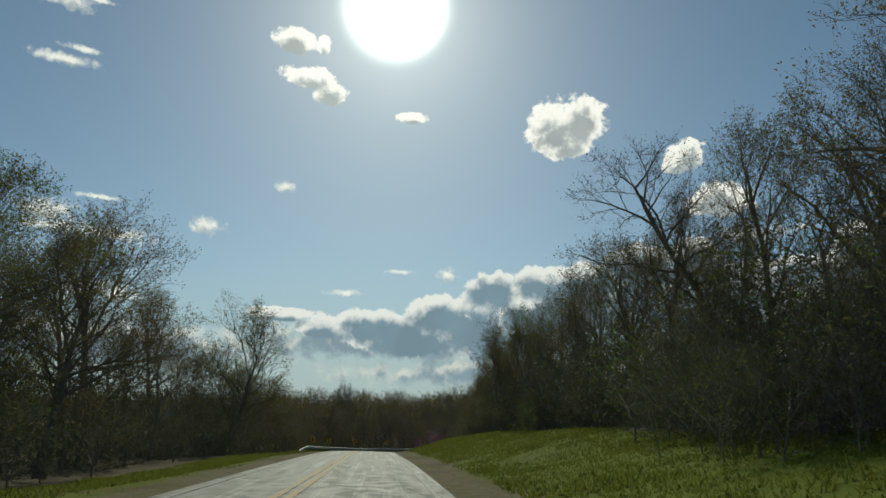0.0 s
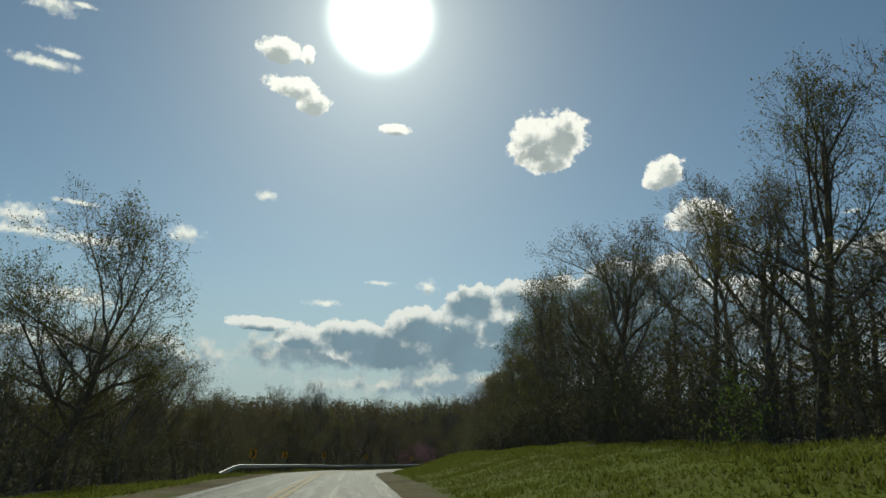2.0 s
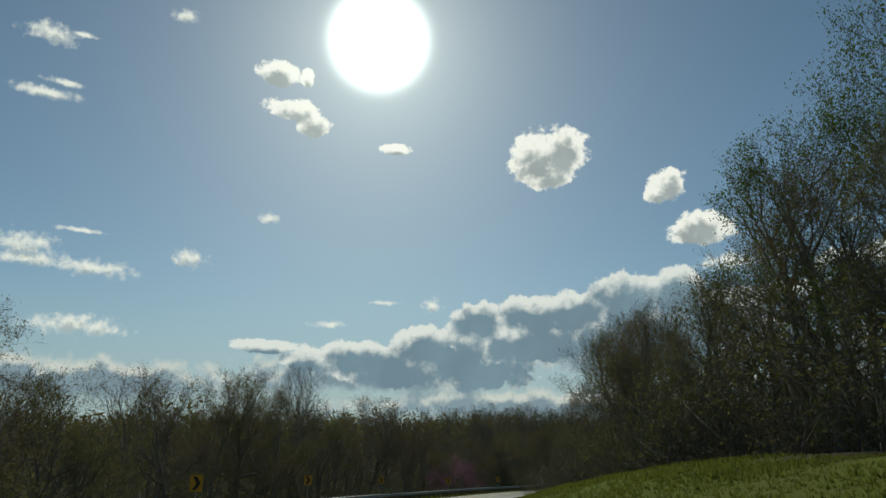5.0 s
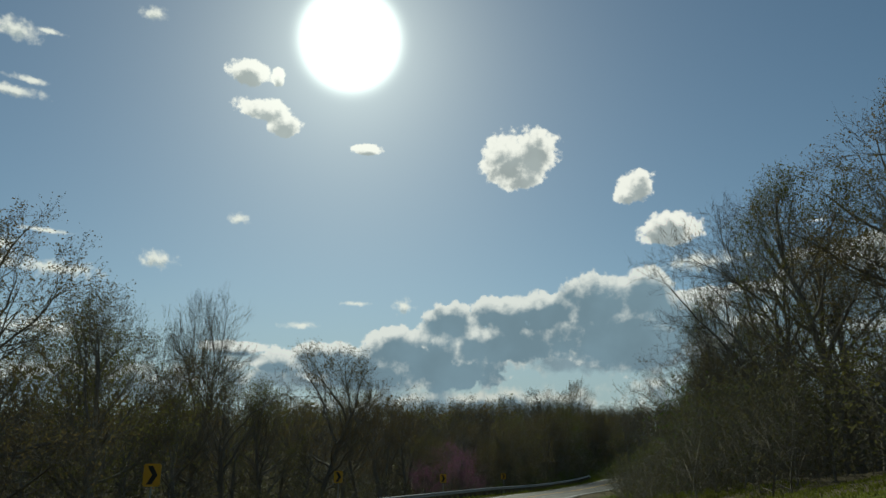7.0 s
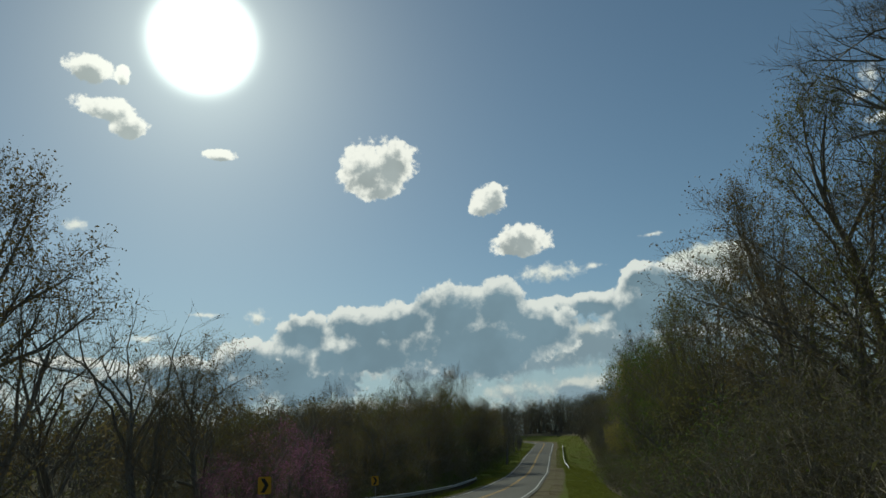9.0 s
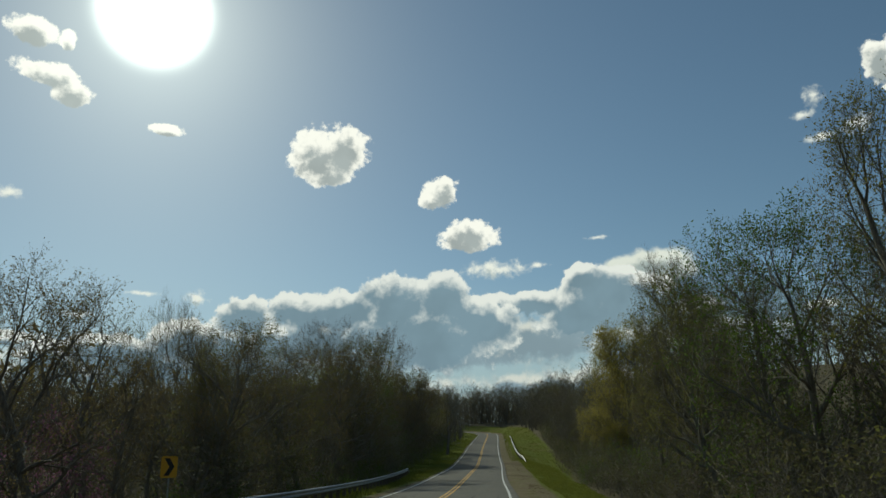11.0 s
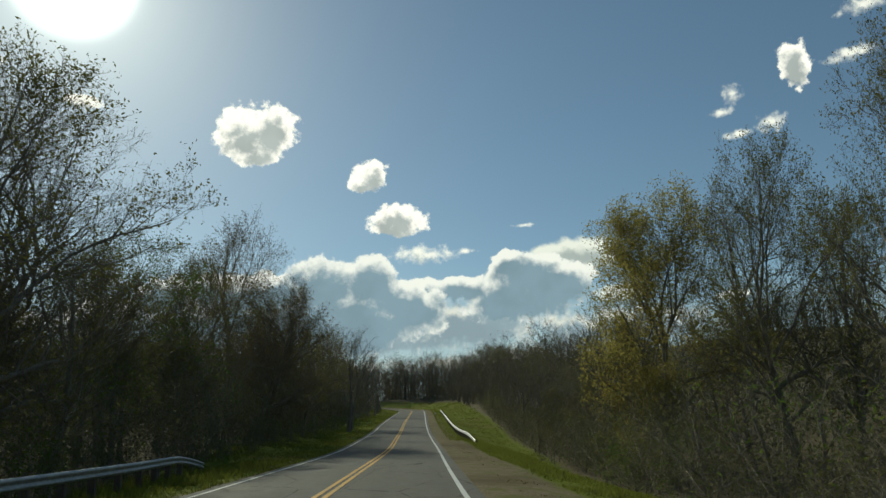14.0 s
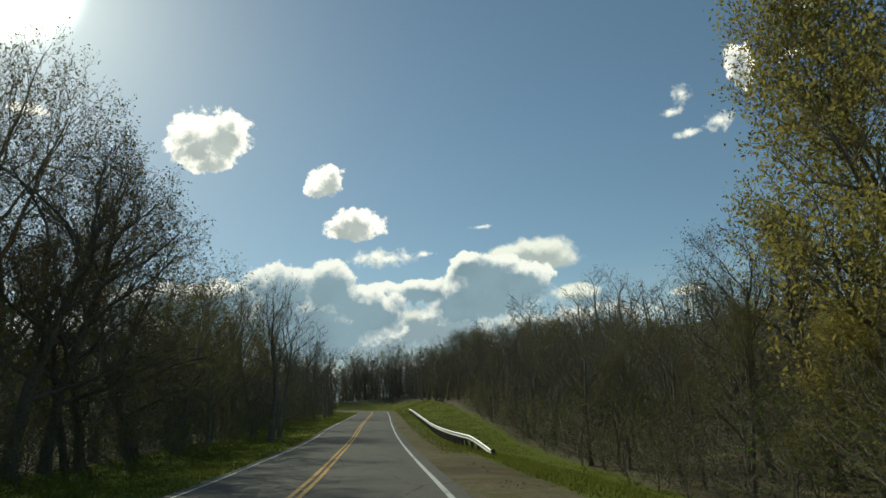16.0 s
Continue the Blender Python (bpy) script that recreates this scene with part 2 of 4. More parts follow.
def make_asphalt():
    m, n = material("asphalt")
    co = n.add("ShaderNodeTexCoord").outputs["Object"]
    uv = n.add("ShaderNodeUVMap", uv_map="along").outputs[0]
    xyz = n.add("ShaderNodeSeparateXYZ", (uv,))
    across, along = xyz.outputs[0], xyz.outputs[1]
    grit, mid, big = n.noise(co, 60, 4, 0.7), n.noise(co, 2.2, 5, 0.6), n.noise(co, 0.25, 3)
    old = n.step(along, 232, 196)
    c_new = n.mix(n.step(grit, 0.35, 0.7), (0.092, 0.084, 0.069), (0.155, 0.142, 0.117))
    c_old = n.mix(n.step(grit, 0.3, 0.7), (0.085, 0.072, 0.053), (0.175, 0.152, 0.118))
    c = n.mix(old, c_new, c_old)
    c = n.mix(n.math("MULTIPLY", n.step(mid, 0.5, 0.72), 0.5), c, (0.145, 0.13, 0.105))
    c = n.mix(n.math("MULTIPLY", n.step(big, 0.5, 0.62), 0.35), c, (0.10, 0.097, 0.09))
    # polished wheel tracks, and the sun's sheen painted as long pale streaks
    wob = n.math("MULTIPLY_ADD", n.math("SUBTRACT", n.noise(uv, 0.12, 3), 0.5), 0.8, across)
    track = n.math("ABSOLUTE", n.math("SUBTRACT", n.math("ABSOLUTE", n.math("SUBTRACT", n.math("ABSOLUTE", wob), 1.75)), 0.85))
    c = n.mix(n.math("MULTIPLY", n.step(track, 0.35, 0.05), 0.35), c, (0.10, 0.093, 0.082))
    sheen_streak = n.noise(n.add("ShaderNodeMapping", (uv, (0, 0, 0), (0, 0, 0), (2.6, 0.05, 1))).outputs[0], 1.0, 5, 0.6)
    c = n.mix(n.math("MULTIPLY", n.math("MULTIPLY", n.step(sheen_streak, 0.50, 0.64), old), 0.85), c, (0.30, 0.275, 0.23))
    # cracks filled with tar
    cell = n.add("ShaderNodeTexVoronoi", {"Vector": n.add("ShaderNodeMapping", (uv, (0, 0, 0), (0, 0, 0), (0.45, 0.16, 1))).outputs[0],
                                          "Scale": 1.0, "Randomness": 1.0}, feature="DISTANCE_TO_EDGE").outputs["Distance"]
    crack = n.math("MULTIPLY", n.step(cell, 0.014, 0.004), n.step(mid, 0.4, 0.6))
    c = n.mix(n.math("MULTIPLY", crack, 0.85), c, (0.03, 0.03, 0.03))
    rough = n.math("ADD", n.math("MULTIPLY_ADD", grit, 0.2, 0.7), n.math("MULTIPLY_ADD", n.step(mid, 0.4, 0.65), 0.15, n.math("MULTIPLY", old, -0.12)))
    finish(n, c, rough, n.math("MULTIPLY_ADD", crack, -1.5, grit), 0.35, 0.006, gloss=n.math("MULTIPLY_ADD", old, 0.14, 0.14))
    return m


def paint(name, colour, worn):
    m, n = material(name)
    co = n.add("ShaderNodeTexCoord").outputs["Object"]
    a, b = n.noise(co, 9, 6, 0.7), n.noise(co, 0.5, 3)
    wear = n.math("MULTIPLY_ADD", n.math("SUBTRACT", b, 0.5), 0.8, a)
    c = n.mix(n.step(wear, 0.52, 0.72), colour, worn)
    finish(n, c, 0.75, a, 0.2, 0.003, gloss=0.25)
    return m


def steel():
    m, n = material("galvanised_steel")
    co = n.add("ShaderNodeTexCoord").outputs["Object"]
    a, b = n.noise(co, 5, 5, 0.6), n.noise(co, 0.7, 3)
    c = n.mix(n.step(a, 0.35, 0.7), (0.30, 0.305, 0.30), (0.44, 0.445, 0.44))
    c = n.mix(n.math("MULTIPLY", n.step(b, 0.55, 0.75), 0.4), c, (0.28, 0.23, 0.18))
    finish(n, c, n.math("MULTIPLY_ADD", a, 0.25, 0.45), a, 0.1, 0.003, metallic=0.65)
    return m


def post_wood():
    m, n = material("post_wood")
    co = n.add("ShaderNodeTexCoord").outputs["Object"]
    g = n.noise(n.add("ShaderNodeMapping", (co, (0, 0, 0), (0, 0, 0), (14, 14, 1))).outputs[0], 2, 6, 0.6)
    c = n.mix(n.step(g, 0.3, 0.7), (0.07, 0.055, 0.04), (0.17, 0.14, 0.11))
    finish(n, c, 0.9, g, 0.5, 0.01)
    return m


def sheet(name, colour, rough=0.45):
    m, n = material(name)
    co = n.add("ShaderNodeTexCoord").outputs["Object"]
    a = n.noise(co, 6, 5, 0.65)
    c = n.mix(n.step(a, 0.55, 0.8), colour, tuple(v * 0.75 for v in colour))
    finish(n, c, rough)
    return m


M_GROUND, M_ASPHALT = make_ground(), make_asphalt()
M_YELLOW = paint("yellow_paint", (0.58, 0.32, 0.05), (0.20, 0.16, 0.10))
M_YELLOW_WORN = paint("faded_yellow_paint", (0.36, 0.235, 0.075), (0.17, 0.14, 0.09))
M_WHITE_WORN = paint("faded_white_paint", (0.30, 0.275, 0.23), (0.15, 0.13, 0.10))
M_WHITE = paint("white_paint", (0.62, 0.61, 0.58), (0.24, 0.23, 0.21))
M_STEEL, M_POST = steel(), post_wood()
M_SIGN_YELLOW = sheet("sign_yellow", (0.72, 0.36, 0.02))
M_SIGN_BLACK = sheet("sign_black", (0.012, 0.012, 0.012))
M_SIGN_BACK = sheet("sign_back", (0.35, 0.36, 0.36), 0.4)

# ---------------------------------------------------------------- plan of the road and the land
CENTRE = [(3.5, -90, -0.6), (1.3, -60, -0.4), (-0.2, -30, -0.2), (-1.9, 0, 0.0), (-4.45, 35.5, 0.33), (-6.6, 62, 0.45),
          (-8.55, 87.7, 0.4), (-9.75, 110, 0.1), (-9.5, 132.8, -0.16), (-7.35, 151, -0.41), (-5.6, 160, -0.44),
          (0.6, 181.5, -0.45), (8.7, 203.9, -0.32), (16.0, 221.4, -0.26), (23.6, 238.9, -0.03), (30.85, 256.0, 0.34),
          (38.4, 273.4, 0.95), (49.3, 298.2, 2.01), (58.0, 318.7, 3.23), (67.7, 341.4, 4.82), (78.5, 366.5, 7.06),
          (96.0, 406.5, 10.43), (117.5, 456.5, 14.51), (123.8, 477.0, 16.14), (123.5, 494.0, 17.75), (115.5, 509.0, 19.37),
          (101.0, 519.0, 20.49), (83.0, 526.0, 21.56), (62.0, 530.0, 22.4)]


def spline(points, step):
    """Even steps along a smooth line through the points."""
    p = np.array(points, float)
    p = np.vstack([2 * p[0] - p[1], p, 2 * p[-1] - p[-2]])
    out = []
    for i in range(1, len(p) - 2):
        for u in np.linspace(0, 1, 24, endpoint=False):
            a, b, c, d = p[i - 1:i + 3]
            out.append(0.5 * (2 * b + (c - a) * u + (2 * a - 5 * b + 4 * c - d) * u * u + (3 * b - a - 3 * c + d) * u ** 3))
    out = np.array(out + [p[-2]])
    run = np.concatenate([[0], np.cumsum(np.linalg.norm(np.diff(out[:, :2], axis=0), axis=1))])
    s = np.arange(0, run[-1], step)
    return np.stack([np.interp(s, run, out[:, k]) for k in range(3)], 1)


STEP = 1.0
LINE = spline(CENTRE, STEP)
S0 = float(np.argmin(np.abs(LINE[:, 1]) + np.abs(LINE[:, 0] + 1.9)) * STEP)      # where the walk begins
SS = np.arange(len(LINE)) * STEP - S0
TAN = np.gradient(LINE[:, :2], axis=0)
TAN /= np.linalg.norm(TAN, axis=1)[:, None]
RIGHT = np.stack([TAN[:, 1], -TAN[:, 0]], 1)


def on_road(s, lat):
    """Plan position at s metres along the road and lat metres to the right of its middle; the middle's height too."""
    c = [np.interp(s, SS, LINE[:, k]) for k in range(3)]
    r = [np.interp(s, SS, RIGHT[:, k]) for k in range(2)]
    return c[0] + r[0] * lat, c[1] + r[1] * lat, c[2]


def near_road(x, y):
    """Distance along and across the road of plan positions."""
    x, y = np.asarray(x, float).ravel(), np.asarray(y, float).ravel()
    s, lat = np.empty(len(x)), np.empty(len(x))
    coarse = LINE[::2]
    for a in range(0, len(x), 4000):
        b = slice(a, a + 4000)
        d = (x[b, None] - coarse[None, :, 0]) ** 2 + (y[b, None] - coarse[None, :, 1]) ** 2
        k = np.argmin(d, 1) * 2
        rx, ry = x[b] - LINE[k, 0], y[b] - LINE[k, 1]
        s[b] = SS[k] + np.clip(rx * TAN[k, 0] + ry * TAN[k, 1], -2, 2)
        lat[b] = np.sign(rx * RIGHT[k, 0] + ry * RIGHT[k, 1]) * np.hypot(rx, ry)
    return s, lat


# height of the land over the road's middle, across the road, at stations along it
ACROSS = [3.6, 5.2, 8, 11, 14, 20, 35, 60, 110]
RIGHT_LAND = [(-60, (-.06, 0.0, .6, 1.4, 1.9, 2.2, 3.4, 7, 13)), (20, (-.06, 0.0, .6, 1.4, 1.9, 2.2, 3.4, 7, 13)),
              (60, (-.06, .05, .75, 1.6, 2.1, 2.4, 3.4, 7, 13)), (120, (-.06, .1, .8, 1.8, 2.4, 2.8, 3.6, 6, 11)),
              (165, (-.06, .0, .3, .8, 1.3, 1.9, 2.6, 5, 9)), (200, (-.06, -.1, -.3, -.6, -.9, -1.2, -.6, 2, 6)),
              (230, (-.06, -.12, -.6, -1.5, -2.2, -2.8, -2.2, 2, 8)), (300, (-.06, -.12, -.6, -1.6, -2.4, -3.0, -2.0, 2, 8)),
              (370, (-.06, -.1, -.7, -1.6, -2.2, -2.0, 1.0, 7, 14)), (430, (-.06, .0, .3, .8, 1.2, 2.2, 5.5, 12, 18)),
              (475, (-.06, .1, .6, 1.4, 2.2, 3.8, 8, 15, 22)),
              (512, (-.06, .1, .8, 1.6, 2.4, 4.2, 8, 14, 21)), (538, (-.06, .1, .8, 1.6, 2.4, 3.2, 4, 5.5, 7)), (560, (-.06, .1, .6, 1.2, 1.6, 2, 2, 2, 2))]
LEFT_LAND = [(-60, (-.06, -.1, -.3, -.5, -.6, -.8, 0, 2, 5)), (70, (-.06, -.1, -.3, -.5, -.6, -.8, 0, 2, 5)),
             (100, (-.06, -.1, -.48, -1.4, -2.2, -3.0, -3.0, -3, -2)), (200, (-.06, -.06, -.2, -1.2, -2.2, -3.0, -3.0, -3, -2)), (260, (-.06, -.05, -.12, -1.2, -2.0, -2.6, -2.4, -1, 1)),
             (310, (-.06, -.05, .0, .2, .4, .8, 1.6, 3, 5)), (420, (-.06, .0, .1, .4, .8, 1.2, 2, 3.5, 5)),
             (560, (-.06, .0, .2, .4, .7, 1, 1.5, 2, 2))]


def profile(table, s, a):
    st = [r[0] for r in table]
    cols = [np.interp(s, st, [r[1][k] for r in table]) for k in range(len(ACROSS))]
    out = np.zeros_like(a)
    cols = np.stack(cols, -1)
    k = np.clip(np.searchsorted(ACROSS, a) - 1, 0, len(ACROSS) - 2)
    i = np.arange(len(a))
    x0, x1 = np.array(ACROSS)[k], np.array(ACROSS)[k + 1]
    u = np.clip((a - x0) / (x1 - x0), 0, 1)
    return cols[i, k] * (1 - u) + cols[i, k + 1] * u


def land(x, y):
    """Height of the ground."""
    s, lat = near_road(x, y)
    z = np.interp(s, SS, LINE[:, 2])
    a = np.abs(lat)
    # the hollow west of the road stays low
    z = z + (np.minimum(z, 5.0) - z) * np.where(lat < 0, np.clip((a - 45) / 60, 0, 1), 0)
    rel = np.where(lat > 0, profile(RIGHT_LAND, s, a), profile(LEFT_LAND, s, a))
    rel = np.where(a < np.where(lat > 0, 3.6, np.interp(s, [150, 225], [3.6, 4.6])), -.06, rel)
    return z + rel + np.clip(a - 110, 0, 500) * 0.03


def land1(x, y):
    return float(land([x], [y])[0])

# ---------------------------------------------------------------- helpers for meshes
def mesh_of(name, verts, faces, mats, smooth=False):
    me = bpy.data.meshes.new(name)
    me.from_pydata([tuple(map(float, v)) for v in verts], [], [tuple(map(int, f)) for f in faces])
    for m in (mats if isinstance(mats, (list, tuple)) else [mats]):
        me.materials.append(m)
    if smooth:
        me.polygons.foreach_set("use_smooth", [True] * len(me.polygons))
    me.update()
    return me


def part(name, me, parent, label=""):
    ob = new(name, me)
    ob.parent = parent
    return tagged(ob, label) if label else ob


# where the lines lie across the road: narrow old pavement first, wider new pavement beyond the bend
LINES_AT = [0, 150, 225, 560]
LEFT_LINE, MID_LINE, RIGHT_LINE = [-2.6, -2.9, -4.1, -4.1], [-0.25, -0.25, -0.45, -0.45], [3.25, 3.25, 3.12, 3.12]


def strip(name, s0, s1, across, lift, mat, step=2.0, crown=0.0):
    """A band along the road; across: its edges and cuts, each as (line, metres to its right)."""
    s = np.arange(s0, s1 + step, step)
    rows, at = [], []
    for line, off in across:
        lat = np.interp(s, LINES_AT, line) + off
        x, y, z = on_road(s, lat)
        rows.append(np.stack([x, y, z + lift + crown * (1 - np.minimum(np.abs(lat + 0.3) / 3.6, 1.0) ** 2)], 1))
        at += list(zip(lat, s))
    v = np.concatenate(rows)
    n, f = len(s), []
    for j in range(len(across) - 1):
        for i in range(n - 1):
            f.append((j * n + i, (j + 1) * n + i, (j + 1) * n + i + 1, j * n + i + 1))
    me = mesh_of(name, v, f, mat, True)
    uv = me.uv_layers.new(name="along")
    for loop in me.loops:
        uv.data[loop.index].uv = at[loop.vertex_index]
    return new(name, me)


# ---------------------------------------------------------------- land and road
def GROUND_BUMP(x, y):
    """Small unevenness of the ground away from the road."""
    _, lat = near_road(x, y)
    b = np.array([noise.noise(Vector((a * 0.22, c * 0.22, 0))) * 0.16 + noise.noise(Vector((a * 0.05, c * 0.05, 7))) * 0.35 for a, c in zip(x, y)])
    return b * np.clip((np.abs(lat) - 4.5) / 5, 0, 1)


def make_land():
    def axis(lo, hi, step, far_lo, far_hi):
        a = list(np.arange(lo, hi + step, step))
        d = step
        while a[-1] < far_hi:
            d *= 1.35
            a.append(a[-1] + d)
        d = step
        while a[0] > far_lo:
            d *= 1.35
            a.insert(0, a[0] - d)
        return np.array(a)
    xs, ys = axis(-70, 160, 1.5, -3500, 3500), axis(-60, 540, 1.7, -3500, 4500)
    gx, gy = np.meshgrid(xs, ys)
    x, y = gx.ravel(), gy.ravel()
    s, lat = near_road(x, y)
    z = land(x, y)
    z = z + GROUND_BUMP(x, y)
    nx = len(xs)
    f = [(j * nx + i, j * nx + i + 1, (j + 1) * nx + i + 1, (j + 1) * nx + i) for j in range(len(ys) - 1) for i in range(nx - 1)]
    me = mesh_of("ground", np.stack([x, y, z], 1), f, M_GROUND, True)
    a = np.abs(lat)
    # open grass reaches to the wood's edge
    edge = np.where(lat > 0, np.interp(s, [-60, 0, 120, 165, 190, 300, 345, 400, 440, 560], [14, 14, 13.5, 9, 9, 13, 16, 16, 14, 14]),
                    np.interp(s, [-60, 70, 95, 250, 300, 400, 450, 560], [9, 9, 8.5, 8.5, 13, 13, 16, 20]))
    grass = np.clip((edge - a) / 3 + 0.5, 0, 1)
    wide = np.where(lat > 0, np.interp(s, [0, 170, 200, 300, 370], [5.6, 5.3, 5.6, 6.8, 6.0]), np.interp(s, [0, 85, 200, 290], [4.6, 5.5, 6.4, 4.8]))
    grav = np.clip((wide - a) / 1.2 + 0.5, 0, 1)
    col = me.color_attributes.new("zone", "FLOAT_COLOR", "POINT")
    col.data.foreach_set("color", np.stack([grass, grav, grass * 0, grass * 0 + 1], 1).ravel())
    return tagged(new("ground", me), "grassy verges and leaf-strewn woodland floor", "ground", kind="structure")


make_land()
S_END = float(SS[-1]) - 2
CUTS = [(LEFT_LINE, -0.4), (LEFT_LINE, 0.5), (LEFT_LINE, 1.6), (MID_LINE, -0.6), (MID_LINE, 0.0), (MID_LINE, 0.6), (RIGHT_LINE, -1.6), (RIGHT_LINE, -0.5), (RIGHT_LINE, 0.45)]
road = tagged(strip("road", -80, S_END, CUTS, 0.0, M_ASPHALT, 1.0, 0.05), "two-lane grey asphalt road with patched cracks", "road", kind="structure")
for nm, line, a, w, s0, s1, m, lab in (("centre_line", MID_LINE, -0.26, 0.2, -80, 196, M_YELLOW_WORN, "faded yellow centre line"), ("centre_line", MID_LINE, 0.06, 0.2, -80, 196, M_YELLOW_WORN, "faded yellow centre line"),
                                       ("centre_line", MID_LINE, -0.20, 0.14, 197, S_END, M_YELLOW, "yellow centre line"), ("centre_line", MID_LINE, 0.06, 0.14, 197, S_END, M_YELLOW, "yellow centre line"),
                                       ("edge_line", LEFT_LINE, -0.06, 0.12, -80, 150, M_WHITE_WORN, "faded white edge line"), ("edge_line", RIGHT_LINE, -0.06, 0.12, -80, 150, M_WHITE_WORN, "faded white edge line"),
                                       ("edge_line", LEFT_LINE, -0.06, 0.12, 151, S_END, M_WHITE, "white edge line"), ("edge_line", RIGHT_LINE, -0.07, 0.14, 151, S_END, M_WHITE, "white edge line")):
    tagged(strip(nm, s0, s1, [(line, a), (line, a + w)], 0.012, m, 1.0, 0.05), lab, "road marking", kind="structure")


# ---------------------------------------------------------------- trees
def tubes(branches, sides):
    """Tapered tubes along polylines: a list of (points, radii)."""
    V, F = [], []
    for pts, rad in branches:
        k = sides(rad[0])
        base = len(V)
        n = len(pts)
        for i in range(n):
            d = pts[min(i + 1, n - 1)] - pts[max(i - 1, 0)]
            d = d / (np.linalg.norm(d) + 1e-9)
            h = np.array([1.0, 0, 0]) if abs(d[0]) < 0.8 else np.array([0, 1.0, 0])
            u = np.cross(d, h)
            u /= np.linalg.norm(u)
            w = np.cross(d, u)
            if i == n - 1:
                V.append(pts[i])
                continue
            for q in range(k):
                a = 2 * math.pi * q / k
                V.append(pts[i] + rad[i] * (math.cos(a) * u + math.sin(a) * w))
        for i in range(n - 2):
            for q in range(k):
                a, b = base + i * k + q, base + i * k + (q + 1) % k
                F.append((a, b, b + k, a + k))
        tip = base + (n - 1) * k
        for q in range(k):
            F.append((base + (n - 2) * k + q, base + (n - 2) * k + (q + 1) % k, tip))
    return V, F


